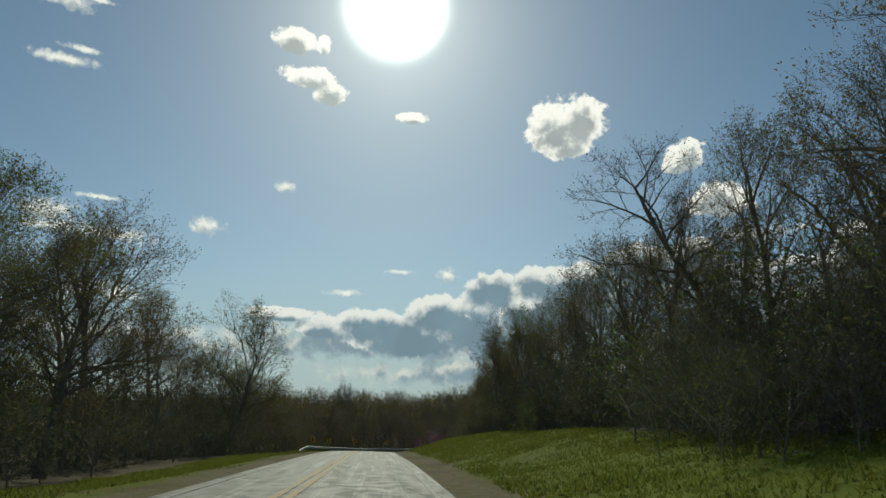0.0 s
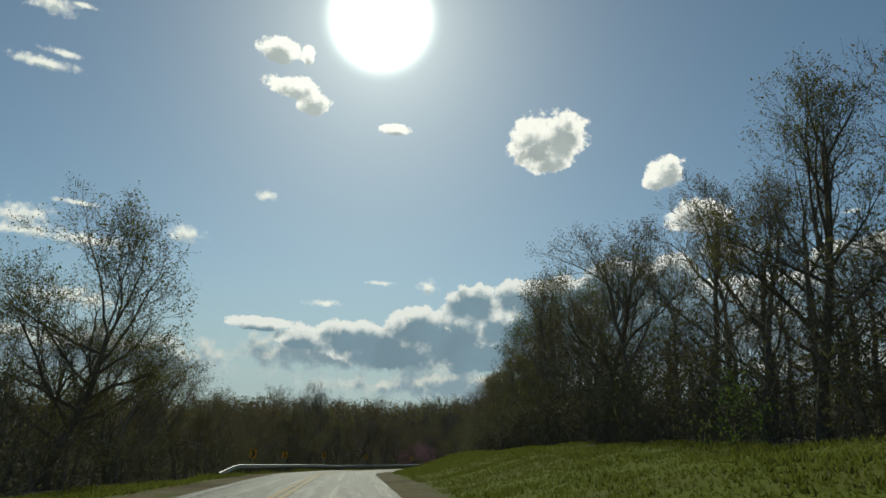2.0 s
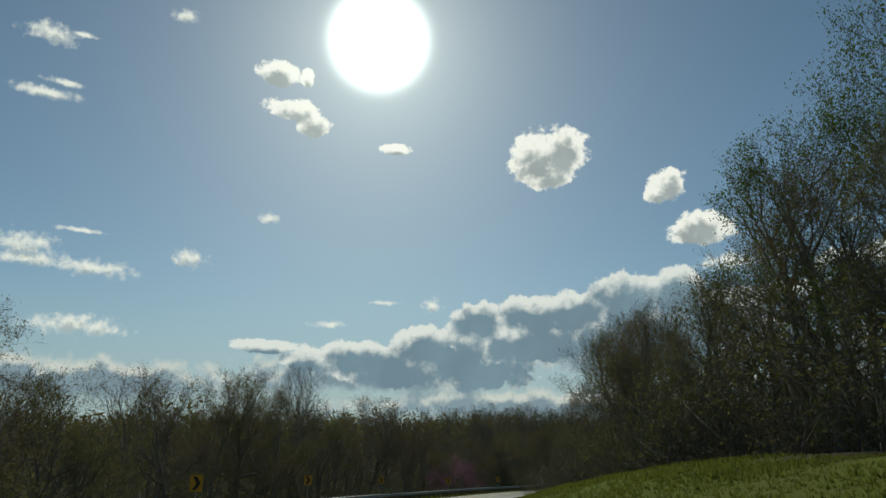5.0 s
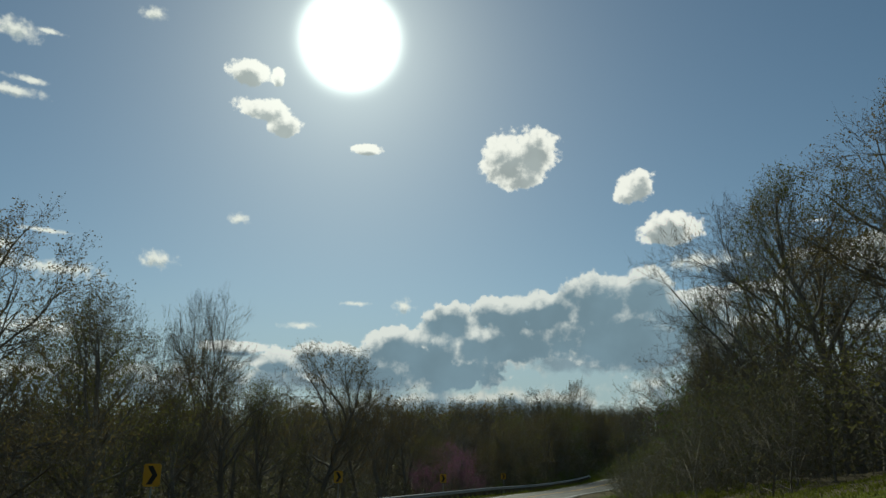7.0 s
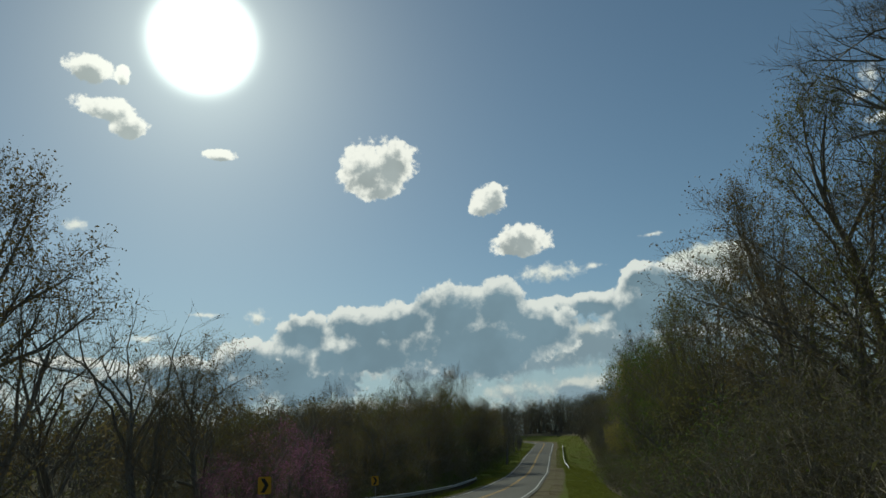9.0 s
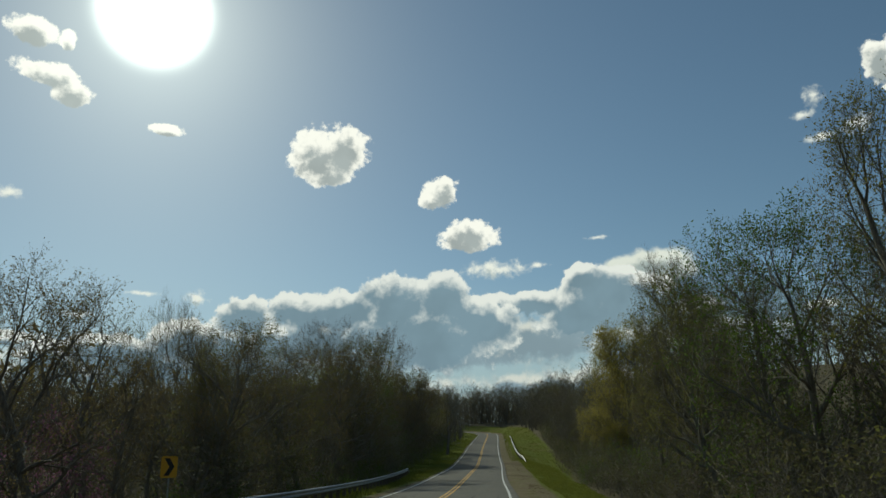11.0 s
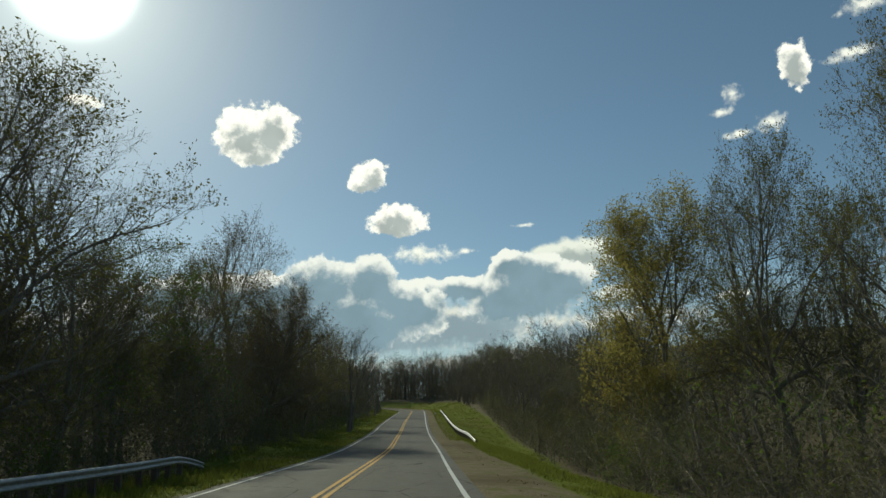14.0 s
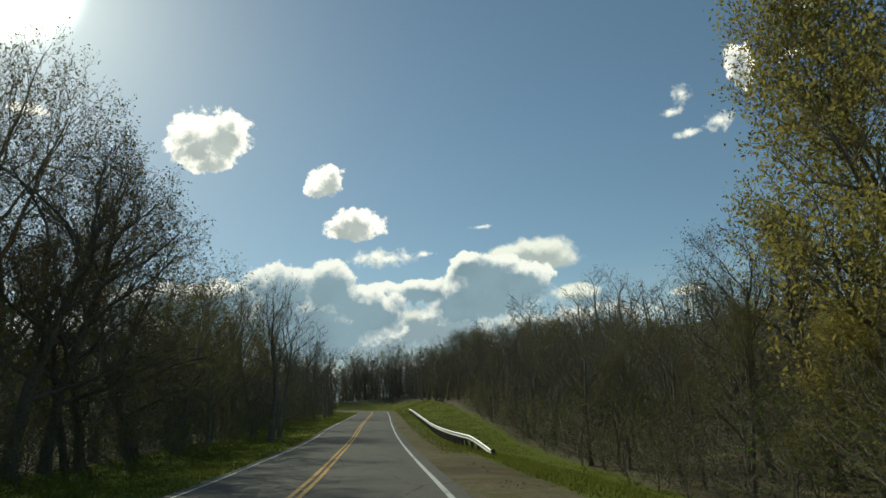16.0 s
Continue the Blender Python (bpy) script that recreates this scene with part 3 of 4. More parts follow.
def grow(rng, height, wide, low, limbs=12, forks=(8, 6), twigs=6, twig=0.55, tip=0.005, lean=(0, 0), wild=0.10, rise=0.35, oval=1.0,
         lead=0.72, stout=0.019, spread=(78, 22), back=1.0):
    """Branches of a tree: a trunk, limbs that arch up and out into a domed crown, their side branches, and twigs.
    wide: the crown's radius; low: where it begins, as a share of the height; lead: how far up the trunk keeps its line;
    spread: angles of the lowest and highest limbs from the upright."""
    mid = low + (1 - low) * 0.42 * oval
    lump = rng.uniform(0, 6.28, 2)

    def reach(p, d):
        """Free way from p along d to the crown's skin."""
        t = np.linspace(0.2, wide * 2.2, 36)
        q = p + t[:, None] * d
        q[:, 2] += 0.10 * t * rise
        zz = (q[:, 2] / height - mid)
        zz = np.where(zz > 0, zz / (1 - mid), zz / (mid - low * 0.4 + 0.02))
        cx, cy = q[:, 0] - lean[0] * q[:, 2] / height, q[:, 1] - lean[1] * q[:, 2] / height
        w = wide * (1 + 0.13 * np.sin(3 * np.arctan2(cy, cx) + lump[0]) + 0.09 * np.sin(5 * np.arctan2(cy, cx) + lump[1]))
        inside = (cx ** 2 + cy ** 2) / w ** 2 + zz ** 2 < 1
        return float(t[inside][-1]) if inside.any() else 0.6

    def line(p, d, length, r0, r1, steps, w, up):
        pts, rad = [p], [r0]
        for k in range(steps):
            d = d + rng.normal(0, w, 3)
            d[2] += up / steps
            d = d / np.linalg.norm(d)
            pts.append(pts[-1] + d * length / steps)
            rad.append(r0 + (r1 - r0) * (k + 1) / steps)
        return np.array(pts), np.array(rad)

    def at(pts, rad, u):
        x = u * (len(pts) - 1)
        k = min(int(x), len(pts) - 2)
        f = x - k
        d = pts[k + 1] - pts[k]
        return pts[k] + d * f, d / np.linalg.norm(d), rad[k] + (rad[k + 1] - rad[k]) * f

    thick, ends = [], []
    top = np.array([lean[0], lean[1], height])
    base = height * stout
    pts, rad = line(np.array([0, 0, -0.4]), top / np.linalg.norm(top), height * lead + 0.4, base, base * 0.34, max(6, int(height * lead / 1.2)), wild * 0.55, 0.1)
    rad[0] *= 1.35
    thick.append((list(pts), list(rad)))
    turn = rng.uniform(0, 6.28)
    stack = []
    for k in range(limbs):
        u = (k + rng.uniform(0.1, 0.9)) / limbs
        v = min((low + (lead - low) * u ** 0.9) / lead, 0.995)
        p, d, r = at(pts, rad, v)
        turn += 2.4 + rng.normal(0, 0.35)
        a = radians(spread[0] + (spread[1] - spread[0]) * u + rng.normal(0, 7))
        dirn = np.array([math.cos(turn) * math.sin(a), math.sin(turn) * math.sin(a), math.cos(a)])
        length = reach(p, dirn) * rng.uniform(0.82, 1.02)
        stack.append((p, dirn, length, min(r * rng.uniform(0.5, 0.72), length * 0.022), 0))
    while stack:
        p, d, length, r, lv = stack.pop()
        r = max(r, tip)
        last = lv == len(forks)
        steps = (max(4, int(length / 0.75)), max(3, int(length / 0.7)), 2)[min(lv, 2)] if not last else 2
        pts, rad = line(p, d, length, r, tip if last else max(r * 0.16, tip), steps, wild * (1.0, 1.5, 1.8)[min(lv, 2)], rise * (1.0, 0.6, 0.5)[min(lv, 2)])
        thick.append((list(pts), list(rad)))
        if last:
            ends.append((pts, length))
            continue
        n = max(2, int(round(forks[lv] * min(1.3, 0.35 + length / (wide * (0.85, 0.5)[min(lv, 1)])))))
        side = rng.uniform(0, 6.28)
        for k in range(n):
            u = 0.22 + 0.76 * (k + rng.uniform(0.2, 0.8)) / n
            q, dd, rr = at(pts, rad, u)
            h = np.cross(dd, (0, 0, 1.0) if abs(dd[2]) < 0.9 else (1.0, 0, 0))
            h /= np.linalg.norm(h)
            g = np.cross(dd, h)
            side += math.pi + rng.normal(0, 0.6)
            a = radians(rng.normal(44, 9))
            c = dd * math.cos(a) + (h * math.cos(side) + g * math.sin(side) * 0.75) * math.sin(a)
            c[2] += 0.12
            c /= np.linalg.norm(c)
            le = min(reach(q, c) * rng.uniform(0.8, 1.05), length * (0.62 - 0.34 * u) * rng.uniform(0.8, 1.3))
            stack.append((q, c, max(le, 0.25 + twig * 0.5), min(rr * rng.uniform(0.5, 0.72), le * 0.016), lv + 1))
        stack.append((pts[-1], pts[-1] - pts[-2], max(0.5, length * 0.16), rad[-1], len(forks)))
    # twigs along the last branches, a little raised at their ends
    thin = []
    for pts, length in ends:
        ax = pts[-1] - pts[0]
        ax = ax / (np.linalg.norm(ax) + 1e-9)
        n = max(2, int(twigs * min(1.6, 0.5 + length / 1.4)))
        for k in range(n):
            u = 0.15 + 0.85 * (k + rng.rand()) / n
            x = u * (len(pts) - 1)
            i = min(int(x), len(pts) - 2)
            q = pts[i] + (pts[i + 1] - pts[i]) * (x - i)
            v = ax * 0.9 + rng.normal(0, 0.5, 3) + np.array([0, 0, 0.22])
            thin.append(([q, q + v / np.linalg.norm(v) * twig * rng.uniform(0.5, 1.25)], [tip, tip * 0.35]))
    return thick, thin


def sprigs(rng, thin):
    """Fine twigs: slim tapering blades, each from its foot to its tip."""
    p = np.array([q[0][0] for q in thin])
    t = np.array([q[0][1] for q in thin])
    r = np.array([q[1][0] for q in thin])[:, None] * 1.3
    d = t - p
    u = np.cross(d, rng.normal(0, 1, d.shape))
    u /= np.linalg.norm(u, axis=1)[:, None] + 1e-9
    v = np.stack([p - u * r, p + u * r, t], 1).reshape(-1, 3)
    return v, np.arange(len(p))[:, None] * 3 + np.array([[0, 1, 2]])


def flakes(rng, points, size, per, spread):
    """Small leaf shapes, two triangles each, round points."""
    p = np.repeat(np.asarray(points), per, 0)
    n = len(p)
    p = p + rng.normal(0, spread, (n, 3))
    a = rng.normal(0, 1, (n, 3))
    a /= np.linalg.norm(a, axis=1)[:, None]
    b = np.cross(a, rng.normal(0, 1, (n, 3)))
    b /= np.linalg.norm(b, axis=1)[:, None]
    s = size * rng.uniform(0.6, 1.4, (n, 1))
    v = np.stack([p - a * s, p - b * s * 0.45, p + a * s, p + b * s * 0.45], 1).reshape(-1, 3)
    i = np.arange(n)[:, None] * 4
    return v, i + np.array([[0, 1, 2, 3]])


TREES = {}


def make_tree(kind, seed, bark_mat, leaf_mat=None, per=1, size=0.06, scatter=0.12, share=1.0, name="tree", label="", category="tree", **shape):
    rng = np.random.RandomState(seed)
    thick, thin = grow(rng, **shape)
    thick = [(p, r) if r[0] > 0.022 else ((p[0], p[len(p) // 2], p[-1]), (r[0], r[len(r) // 2], r[-1])) if r[0] > 0.012 else ((p[0], p[-1]), (r[0], r[-1])) for p, r in thick]
    v1, f1 = tubes(thick, lambda r: 8 if r > 0.12 else 5 if r > 0.045 else 3)
    v2, f2 = sprigs(rng, thin)
    trunk = mesh_of("trunk", v1, f1, bark_mat, True)
    f2 = [tuple(f) for f in f2]
    mats, index = [M_TWIG], [0] * len(f2)
    if leaf_mat:
        tips = np.array([p for q in thin for p in q[0][1:]])
        tips = tips[rng.rand(len(tips)) < share]
        v3, f3 = flakes(rng, tips, size, per, scatter)
        f2 = f2 + [tuple(f) for f in (f3 + len(v2))]
        v2 = np.concatenate([v2, v3])
        mats.append(leaf_mat)
        index += [1] * len(f3)
    crown = mesh_of("crown", v2, f2, mats, False)
    crown.polygons.foreach_set("material_index", index)
    TREES[kind] = (trunk, crown, shape["height"], name, label, category)


def plant(kind, x, y, height, turn=None, group="", sink=0.0, scale_wide=1.0):
    trunk, crown, h, name, label, category = TREES[kind]
    ob = new(name)
    k = height / h
    rz = turn if turn is not None else (x * 37.7 + y * 91.3) % 360
    ob.matrix_basis = Matrix.LocRotScale((x, y, land1(x, y) - sink), Euler((0, 0, radians(rz))), (k * scale_wide, k * scale_wide, k))
    tagged(ob, label, category, group)
    part("trunk", trunk, ob)
    part("crown", crown, ob)
    return ob


make_tree("oak_a", 1, M_BARK, M_BUD_BROWN, 2, 0.055, 0.05, 0.8, label="bare spreading deciduous tree with russet spring buds", height=15, wide=7.0, low=0.2, limbs=14, twigs=8, rise=0.3, wild=0.16)
make_tree("oak_b", 2, M_BARK, M_BUD_OLIVE, 2, 0.06, 0.06, 0.9, label="budding deciduous tree with a domed twiggy crown", height=15, wide=6.6, low=0.16, limbs=14, twigs=8, lead=0.55, rise=0.3, wild=0.16)
make_tree("tall_a", 3, M_BARK, M_BUD_BROWN, 2, 0.05, 0.05, 0.75, label="tall slender bare tree with upswept branches", height=16, wide=3.9, low=0.25, rise=0.5, oval=1.15, lead=0.85, spread=(58, 18), stout=0.016, forks=(7, 5), wild=0.14, twigs=8)
make_tree("tall_b", 4, M_BARK, M_BUD_OLIVE, 2, 0.055, 0.05, 0.85, label="tall bare tree with crowded branches at the wood's edge", height=16, wide=4.4, low=0.15, rise=0.45, oval=1.1, lead=0.8, spread=(62, 20), stout=0.016, forks=(7, 5), wild=0.14, twigs=8, limbs=14)
make_tree("bare", 5, M_BARK, None, label="bare tree with long arching limbs and fine twigs", height=17, wide=8.0, low=0.2, limbs=18, forks=(10, 7), twigs=9, lead=0.6, rise=0.35, wild=0.15)
make_tree("upswept", 21, M_BARK, None, label="tall bare tree with dense upswept branches", height=20, wide=6.6, low=0.18, limbs=17, forks=(9, 6), twigs=8, lead=0.6, spread=(50, 14), rise=0.55, wild=0.13)
make_tree("slim", 17, M_BARK_GREY, None, label="bare grey tree with fine upright twigs", height=13, wide=4.0, low=0.15, rise=0.45, lead=0.8, spread=(55, 20), limbs=10, stout=0.015, forks=(6, 5))
make_tree("gold", 6, M_BARK, M_LEAF_GOLD, 4, 0.07, 0.15, 1.0, label="oak with golden-green young leaves and catkins", height=15, wide=6.4, low=0.08, limbs=15, spread=(88, 22), lead=0.6, twigs=9, wild=0.14)
make_tree("green", 7, M_BARK, M_LEAF_GREEN, 3, 0.06, 0.11, 1.0, label="young-leaved green tree at the wood's edge", height=14, wide=6.0, low=0.14, limbs=13, rise=0.3, wild=0.15)
COARSE = dict(forks=(5, 4), twigs=5, twig=0.9, tip=0.009, limbs=10, wild=0.13)
make_tree("back_a", 8, M_BARK, M_BUD_BROWN, 1, 0.07, 0.10, 0.9, label="dark bare tree deep in the wood", height=15, wide=5.2, low=0.15, **COARSE)
make_tree("back_b", 9, M_BARK, M_BUD_OLIVE, 1, 0.07, 0.10, 0.9, label="bare budding tree deep in the wood", height=15, wide=4.8, low=0.1, **COARSE)
make_tree("redbud", 10, M_BARK, M_PINK, 4, 0.05, 0.12, 1.0, label="redbud in purple-pink blossom among dark brush", height=6, wide=3.2, low=0.08, limbs=9, forks=(5, 4), twigs=4, twig=0.35, lead=0.5)
SHRUB = dict(limbs=11, forks=(5,), twigs=6, twig=0.45, lead=0.45, stout=0.012, spread=(80, 12), wild=0.16)
make_tree("brush_a", 11, M_BARK, M_LEAF_DARK, 1, 0.08, 0.14, 0.95, name="shrub", category="shrub", label="dark tangled brush under the trees", height=4, wide=2.3, low=0.02, **SHRUB)
make_tree("brush_b", 12, M_BARK, M_BUD_OLIVE, 2, 0.05, 0.12, 0.9, name="shrub", category="shrub", label="twiggy budding shrub at the wood's edge", height=4, wide=2.1, low=0.02, **SHRUB)
make_tree("bush", 13, M_TWIG, M_LEAF_GREEN, 3, 0.05, 0.09, 1.0, name="bush", category="bush", label="small bright green bush on the grass", height=1.6, wide=0.85, low=0.02, limbs=10, forks=(5,), twigs=4, twig=0.22, lead=0.5, stout=0.01, spread=(80, 12))
make_tree("brush_c", 18, M_BARK, M_LEAF_GREEN, 2, 0.05, 0.13, 0.9, name="shrub", category="shrub", label="leafing green shrub at the wood's edge", height=4, wide=2.4, low=0.02, **SHRUB)
make_tree("snag", 14, M_BARK, M_LEAF_DARK, 1, 0.05, 0.08, 0.6, label="leaning half-dead tree wrapped in vines", height=13, wide=4.2, low=0.3, limbs=17, forks=(6, 4), twigs=5, twig=0.5, tip=0.007, lean=(-7.0, 0), wild=0.2, rise=0.1, lead=0.95, stout=0.018, spread=(75, 45))
make_tree("crooked", 15, M_BARK, None, label="bare crooked tree with few twisting branches", height=14, wide=4.4, low=0.3, limbs=7, forks=(4, 3), twigs=4, twig=0.6, tip=0.008, wild=0.24, rise=0.6, lead=0.55, spread=(50, 15))
make_tree("arch", 16, M_BARK, M_BUD_BROWN, 1, 0.055, 0.08, 0.8, label="low bare tree whose branches arch over the verge", height=11, wide=7.0, low=0.15, limbs=13, oval=0.8, rise=0.2, spread=(85, 30), lead=0.55, wild=0.15)

L1 = [11, 11, 11.5, 12, 12.2, 14.6, 15.5, 15.2, 14.9, 14, 15.2, 15.2, 13.6, 13, 12.8, 12.2, 11, 9.6, 9.6, 9.4, 9, 9, 9.8, 11, 11.8, 12.4, 12.2, 12.3,
      12.5, 12.8, 14, 13.5, 13, 12.2, 12.2, 12, 11.5, 11, 10.6, 10.6, 11.2, 12.5, 13.5, 11.1, 13, 14, 14.3, 15.2, 16.4, 17, 17.4, 16.2, 14.5, 14.2,
      15, 15.5, 15.5, 15.5]
R1 = [18, 13.9, 12, 12.2, 12.4, 12.6, 12.8, 13, 13.2, 12.6, 13, 13.6, 13.8, 13.8, 13.4, 12.8, 11.8, 11, 10.8, 9, 9.6, 10, 10.4, 11, 11.9, 12.8, 13.6,
      14.1, 15.4, 16.5, 17.5, 17.5, 17, 17, 17.5, 17.5, 17, 17.5, 17.5, 17.5, 17, 17.5, 17, 17, 17.5, 17.5, 17.5, 16.7, 16.4, 17, 16, 16.3, 17.5,
      17.5, 17, 16.5, 8.5, 8.7, 9.3, 10.1, 10.6]
# rows of the wood behind: across, step, from, to, heights along it
SECOND = [(-20, 9.5, 14, 480, [(0, 13), (60, 13.5), (110, 13.5), (126, 12), (140, 12.8), (150, 13), (180, 13.5), (240, 14), (520, 15.5)]),
          (23.5, 7, 14, 480, [(0, 13.5), (60, 14), (90, 14.5), (120, 16), (136, 14.5), (160, 16.5), (325, 16), (334, 12), (345, 10), (380, 13), (440, 14), (520, 17)])]
DEEP = [(-30, 10, 14, 540, [(0, 12), (140, 12), (150, 11), (170, 12.5), (520, 14)]),
        (-42, 14, 20, 540, [(0, 12), (170, 12), (330, 13), (520, 15)]),
        (-60, 18, 180, 560, [(0, 15), (300, 14), (480, 13), (560, 15)]),
        (-85, 26, 220, 570, [(0, 16), (300, 15), (480, 14), (560, 15)]),
        (60, 24, 10, 240, [(0, 13), (240, 14)]), (-56, 22, 10, 180, [(0, 13), (110, 13), (180, 12)]),
        (-11.5, 7, 333, 450, [(330, 15), (400, 17), (450, 15)]),
        (18, 5.5, 452, 545, [(452, 13), (475, 16.5), (545, 17)]), (24, 6, 448, 545, [(448, 13), (475, 17), (545, 18)]), (-20, 7, 455, 545, [(455, 14), (545, 16)]),
        (33, 9, 14, 540, [(0, 12.5), (180, 13.5), (320, 14), (340, 10), (400, 11), (450, 13), (520, 17)]),
        (45, 13, 20, 560, [(0, 13), (340, 13), (360, 9), (430, 11), (480, 14), (540, 15)]),
        (62, 17, 240, 575, [(0, 15), (400, 14), (420, 9), (490, 11), (520, 14), (560, 15)]),
        (85, 22, 300, 575, [(0, 16), (430, 14), (440, 9), (490, 10), (520, 14), (560, 15)])]


def raw_tree(seed, leaf_size, share, **shape):
    """Triangles of a whole tree as arrays, to be joined with others: wood, then leaves."""
    rng = np.random.RandomState(seed)
    thick, thin = grow(rng, **shape)
    v, f = tubes([(p, r) if r[0] > 0.06 else ((p[0], p[len(p) // 2], p[-1]), (r[0], r[len(r) // 2], r[-1])) if r[0] > 0.03 else ((p[0], p[-1]), (r[0], r[-1])) for p, r in thick], lambda r: 5 if r > 0.12 else 3)
    v2, f2 = sprigs(rng, thin)
    tri = []
    for q in [list(q) for q in f] + [list(q + len(v)) for q in f2]:
        tri.append(q[:3])
        if len(q) == 4:
            tri.append([q[0], q[2], q[3]])
    tips = np.array([q[0][1] for q in thin])
    tips = tips[rng.rand(len(tips)) < share]
    v3, f3 = flakes(rng, tips, leaf_size, 1, 0.25)
    f3 = f3[:, [0, 1, 2]]
    return np.concatenate([np.array(v), v2]), np.array(tri), v3, f3


def joined(name, verts, tris, index, mats):
    """One large mesh out of arrays of corners and triangles."""
    me = bpy.data.meshes.new(name)
    me.vertices.add(len(verts))
    me.vertices.foreach_set("co", np.asarray(verts, np.float32).ravel())
    me.loops.add(len(tris) * 3)
    me.loops.foreach_set("vertex_index", np.asarray(tris, np.int32).ravel())
    me.polygons.add(len(tris))
    me.polygons.foreach_set("loop_start", np.arange(len(tris), dtype=np.int32) * 3)
    me.polygons.foreach_set("material_index", np.asarray(index, np.int32))
    for m in mats:
        me.materials.append(m)
    me.update(calc_edges=True)
    return me


class Heap:
    """Collects triangles for one large mesh."""
    def __init__(self):
        self.v, self.f, self.m, self.n = [], [], [], 0

    def add(self, v, f, m):
        self.v.append(v)
        self.f.append(f + self.n)
        self.m.append(np.full(len(f), m))
        self.n += len(v)

    def object(self, name, mats):
        return new(name, joined(name, np.concatenate(self.v), np.concatenate(self.f), np.concatenate(self.m), mats))


def plant_woods():
    rng = np.random.RandomState(5)
    for lat, heights, side in ((-13.5, L1, "left"), (17.2, R1, "right")):
        for i, h in enumerate(heights):
            s = 14 + 5.5 * i + rng.uniform(-1.2, 1.2)
            x, y, _ = on_road(s, lat + rng.uniform(-1.3, 1.3))
            if side == "left":
                kind = ["green", "oak_b", "oak_a"][(i // 2) % 3] if s < 60 else ["oak_a", "oak_b", "oak_a"][(i // 2) % 3] if s < 225 else ["oak_b", "oak_a", "oak_a"][(i // 2) % 3]
                if 160 < s < 226:
                    kind = ["crooked", "oak_a"][(i // 2) % 2]
            else:
                kind = ["oak_a", "tall_b", "tall_a"][(i // 2) % 3] if s < 200 else ["oak_b", "tall_b", "green"][(i // 2) % 3]
                if s > 255:
                    kind = ["tall_b", "oak_b"][(i // 2) % 2] if s < 330 else "back_b"
                if 263 < s < 322:
                    continue
            if i % 2:
                # lower, slimmer trees stand between
                kind, h = ["slim", "tall_a", "tall_b"][(i // 2) % 3], h * rng.uniform(0.74, 0.9)
            if (side == "left" and (42 < s < 82 or 280 < s < 318)) or (side == "right" and 164 < s < 186):
                # the large trees set singly below stand here
                if i % 2 == 0:
                    continue
                h = h * (0.75 if side == "left" else 0.55)
            slim = 0.85 if side == "right" and (s > 170 or s < 30) and kind != "gold" else 1.0
            plant(kind, float(x), float(y), h, group="trees at the wood's edge", scale_wide=slim)
    for lat, step, s0, s1, knots in SECOND:
        for s in np.arange(s0, s1, step):
            if lat > 0 and 266 < s < 322:
                continue
            h = np.interp(s, [k[0] for k in knots], [k[1] for k in knots]) * rng.uniform(0.86, 1.0)
            x, y, _ = on_road(s + rng.uniform(-2, 2), lat + rng.uniform(-2.5, 2.5))
            plant(["back_a", "back_b"][int(rng.rand() < 0.5)], float(x), float(y), float(h), group="trees deep in the wood")
    protos = [raw_tree(40 + k, 0.10, 0.8, height=15, wide=5.0, low=0.12, limbs=9, forks=(5,), twigs=5, twig=1.3, tip=0.015, wild=0.13) for k in range(3)]
    small = [raw_tree(50 + k, 0.16, 0.9, height=15, wide=5.0, low=0.04, limbs=7, forks=(4,), twigs=4, twig=1.7, tip=0.018, wild=0.13) for k in range(3)]
    far = [raw_tree(60 + k, 0.2, 0.9, height=15, wide=5.5, low=0.04, limbs=7, forks=(4,), twigs=4, twig=1.7, tip=0.025, wild=0.13) for k in range(3)]
    heap = Heap()
    for lat, step, s0, s1, knots in DEEP:
        for s in np.arange(s0, s1, step):
            if 0 < lat < 40 and 266 < s < 322:
                continue
            h = float(np.interp(s, [k[0] for k in knots], [k[1] for k in knots]) * rng.uniform(0.82, 1.0))
            x, y, _ = on_road(s + rng.uniform(-3, 3), lat + rng.uniform(-4, 4))
            v, f, v3, f3 = protos[rng.randint(3)]
            a, k = rng.uniform(0, 6.28), h / 15
            m = np.array([[math.cos(a), -math.sin(a), 0], [math.sin(a), math.cos(a), 0], [0, 0, 1]]) * k
            at = np.array([float(x), float(y), land1(x, y)])
            heap.add(v @ m.T + at, f, 0)
            heap.add(v3 @ m.T + at, f3, 1 + rng.randint(2))
    # the wooded hills round the road's far end
    n = 520
    px = np.concatenate([rng.uniform(-90, 330, n), rng.uniform(20, 210, 260)])
    py = np.concatenate([rng.uniform(345, 700, n), rng.uniform(500, 600, 260)])
    s, lat = near_road(px, py)
    pz = land(px, py)
    for x, y, z, q, a in zip(px, py, pz, s, lat):
        if abs(a) < (17 if a > 0 else 14) or (q > 440 and abs(a) < 14) or abs(a) > 170:
            continue
        h = (11 if a > 0 and q < 452 else 17.5) * rng.uniform(0.75, 1.1)
        v, f, v3, f3 = far[rng.randint(3)]
        t, k = rng.uniform(0, 6.28), h / 15
        m = np.array([[math.cos(t), -math.sin(t), 0], [math.sin(t), math.cos(t), 0], [0, 0, 1]]) * np.array([[k * 1.1], [k * 1.1], [k]])
        heap.add(v @ m.T + (x, y, z), f, 0)
        heap.add(v3 @ m.T + (x, y, z), f3, 1 + rng.randint(2))
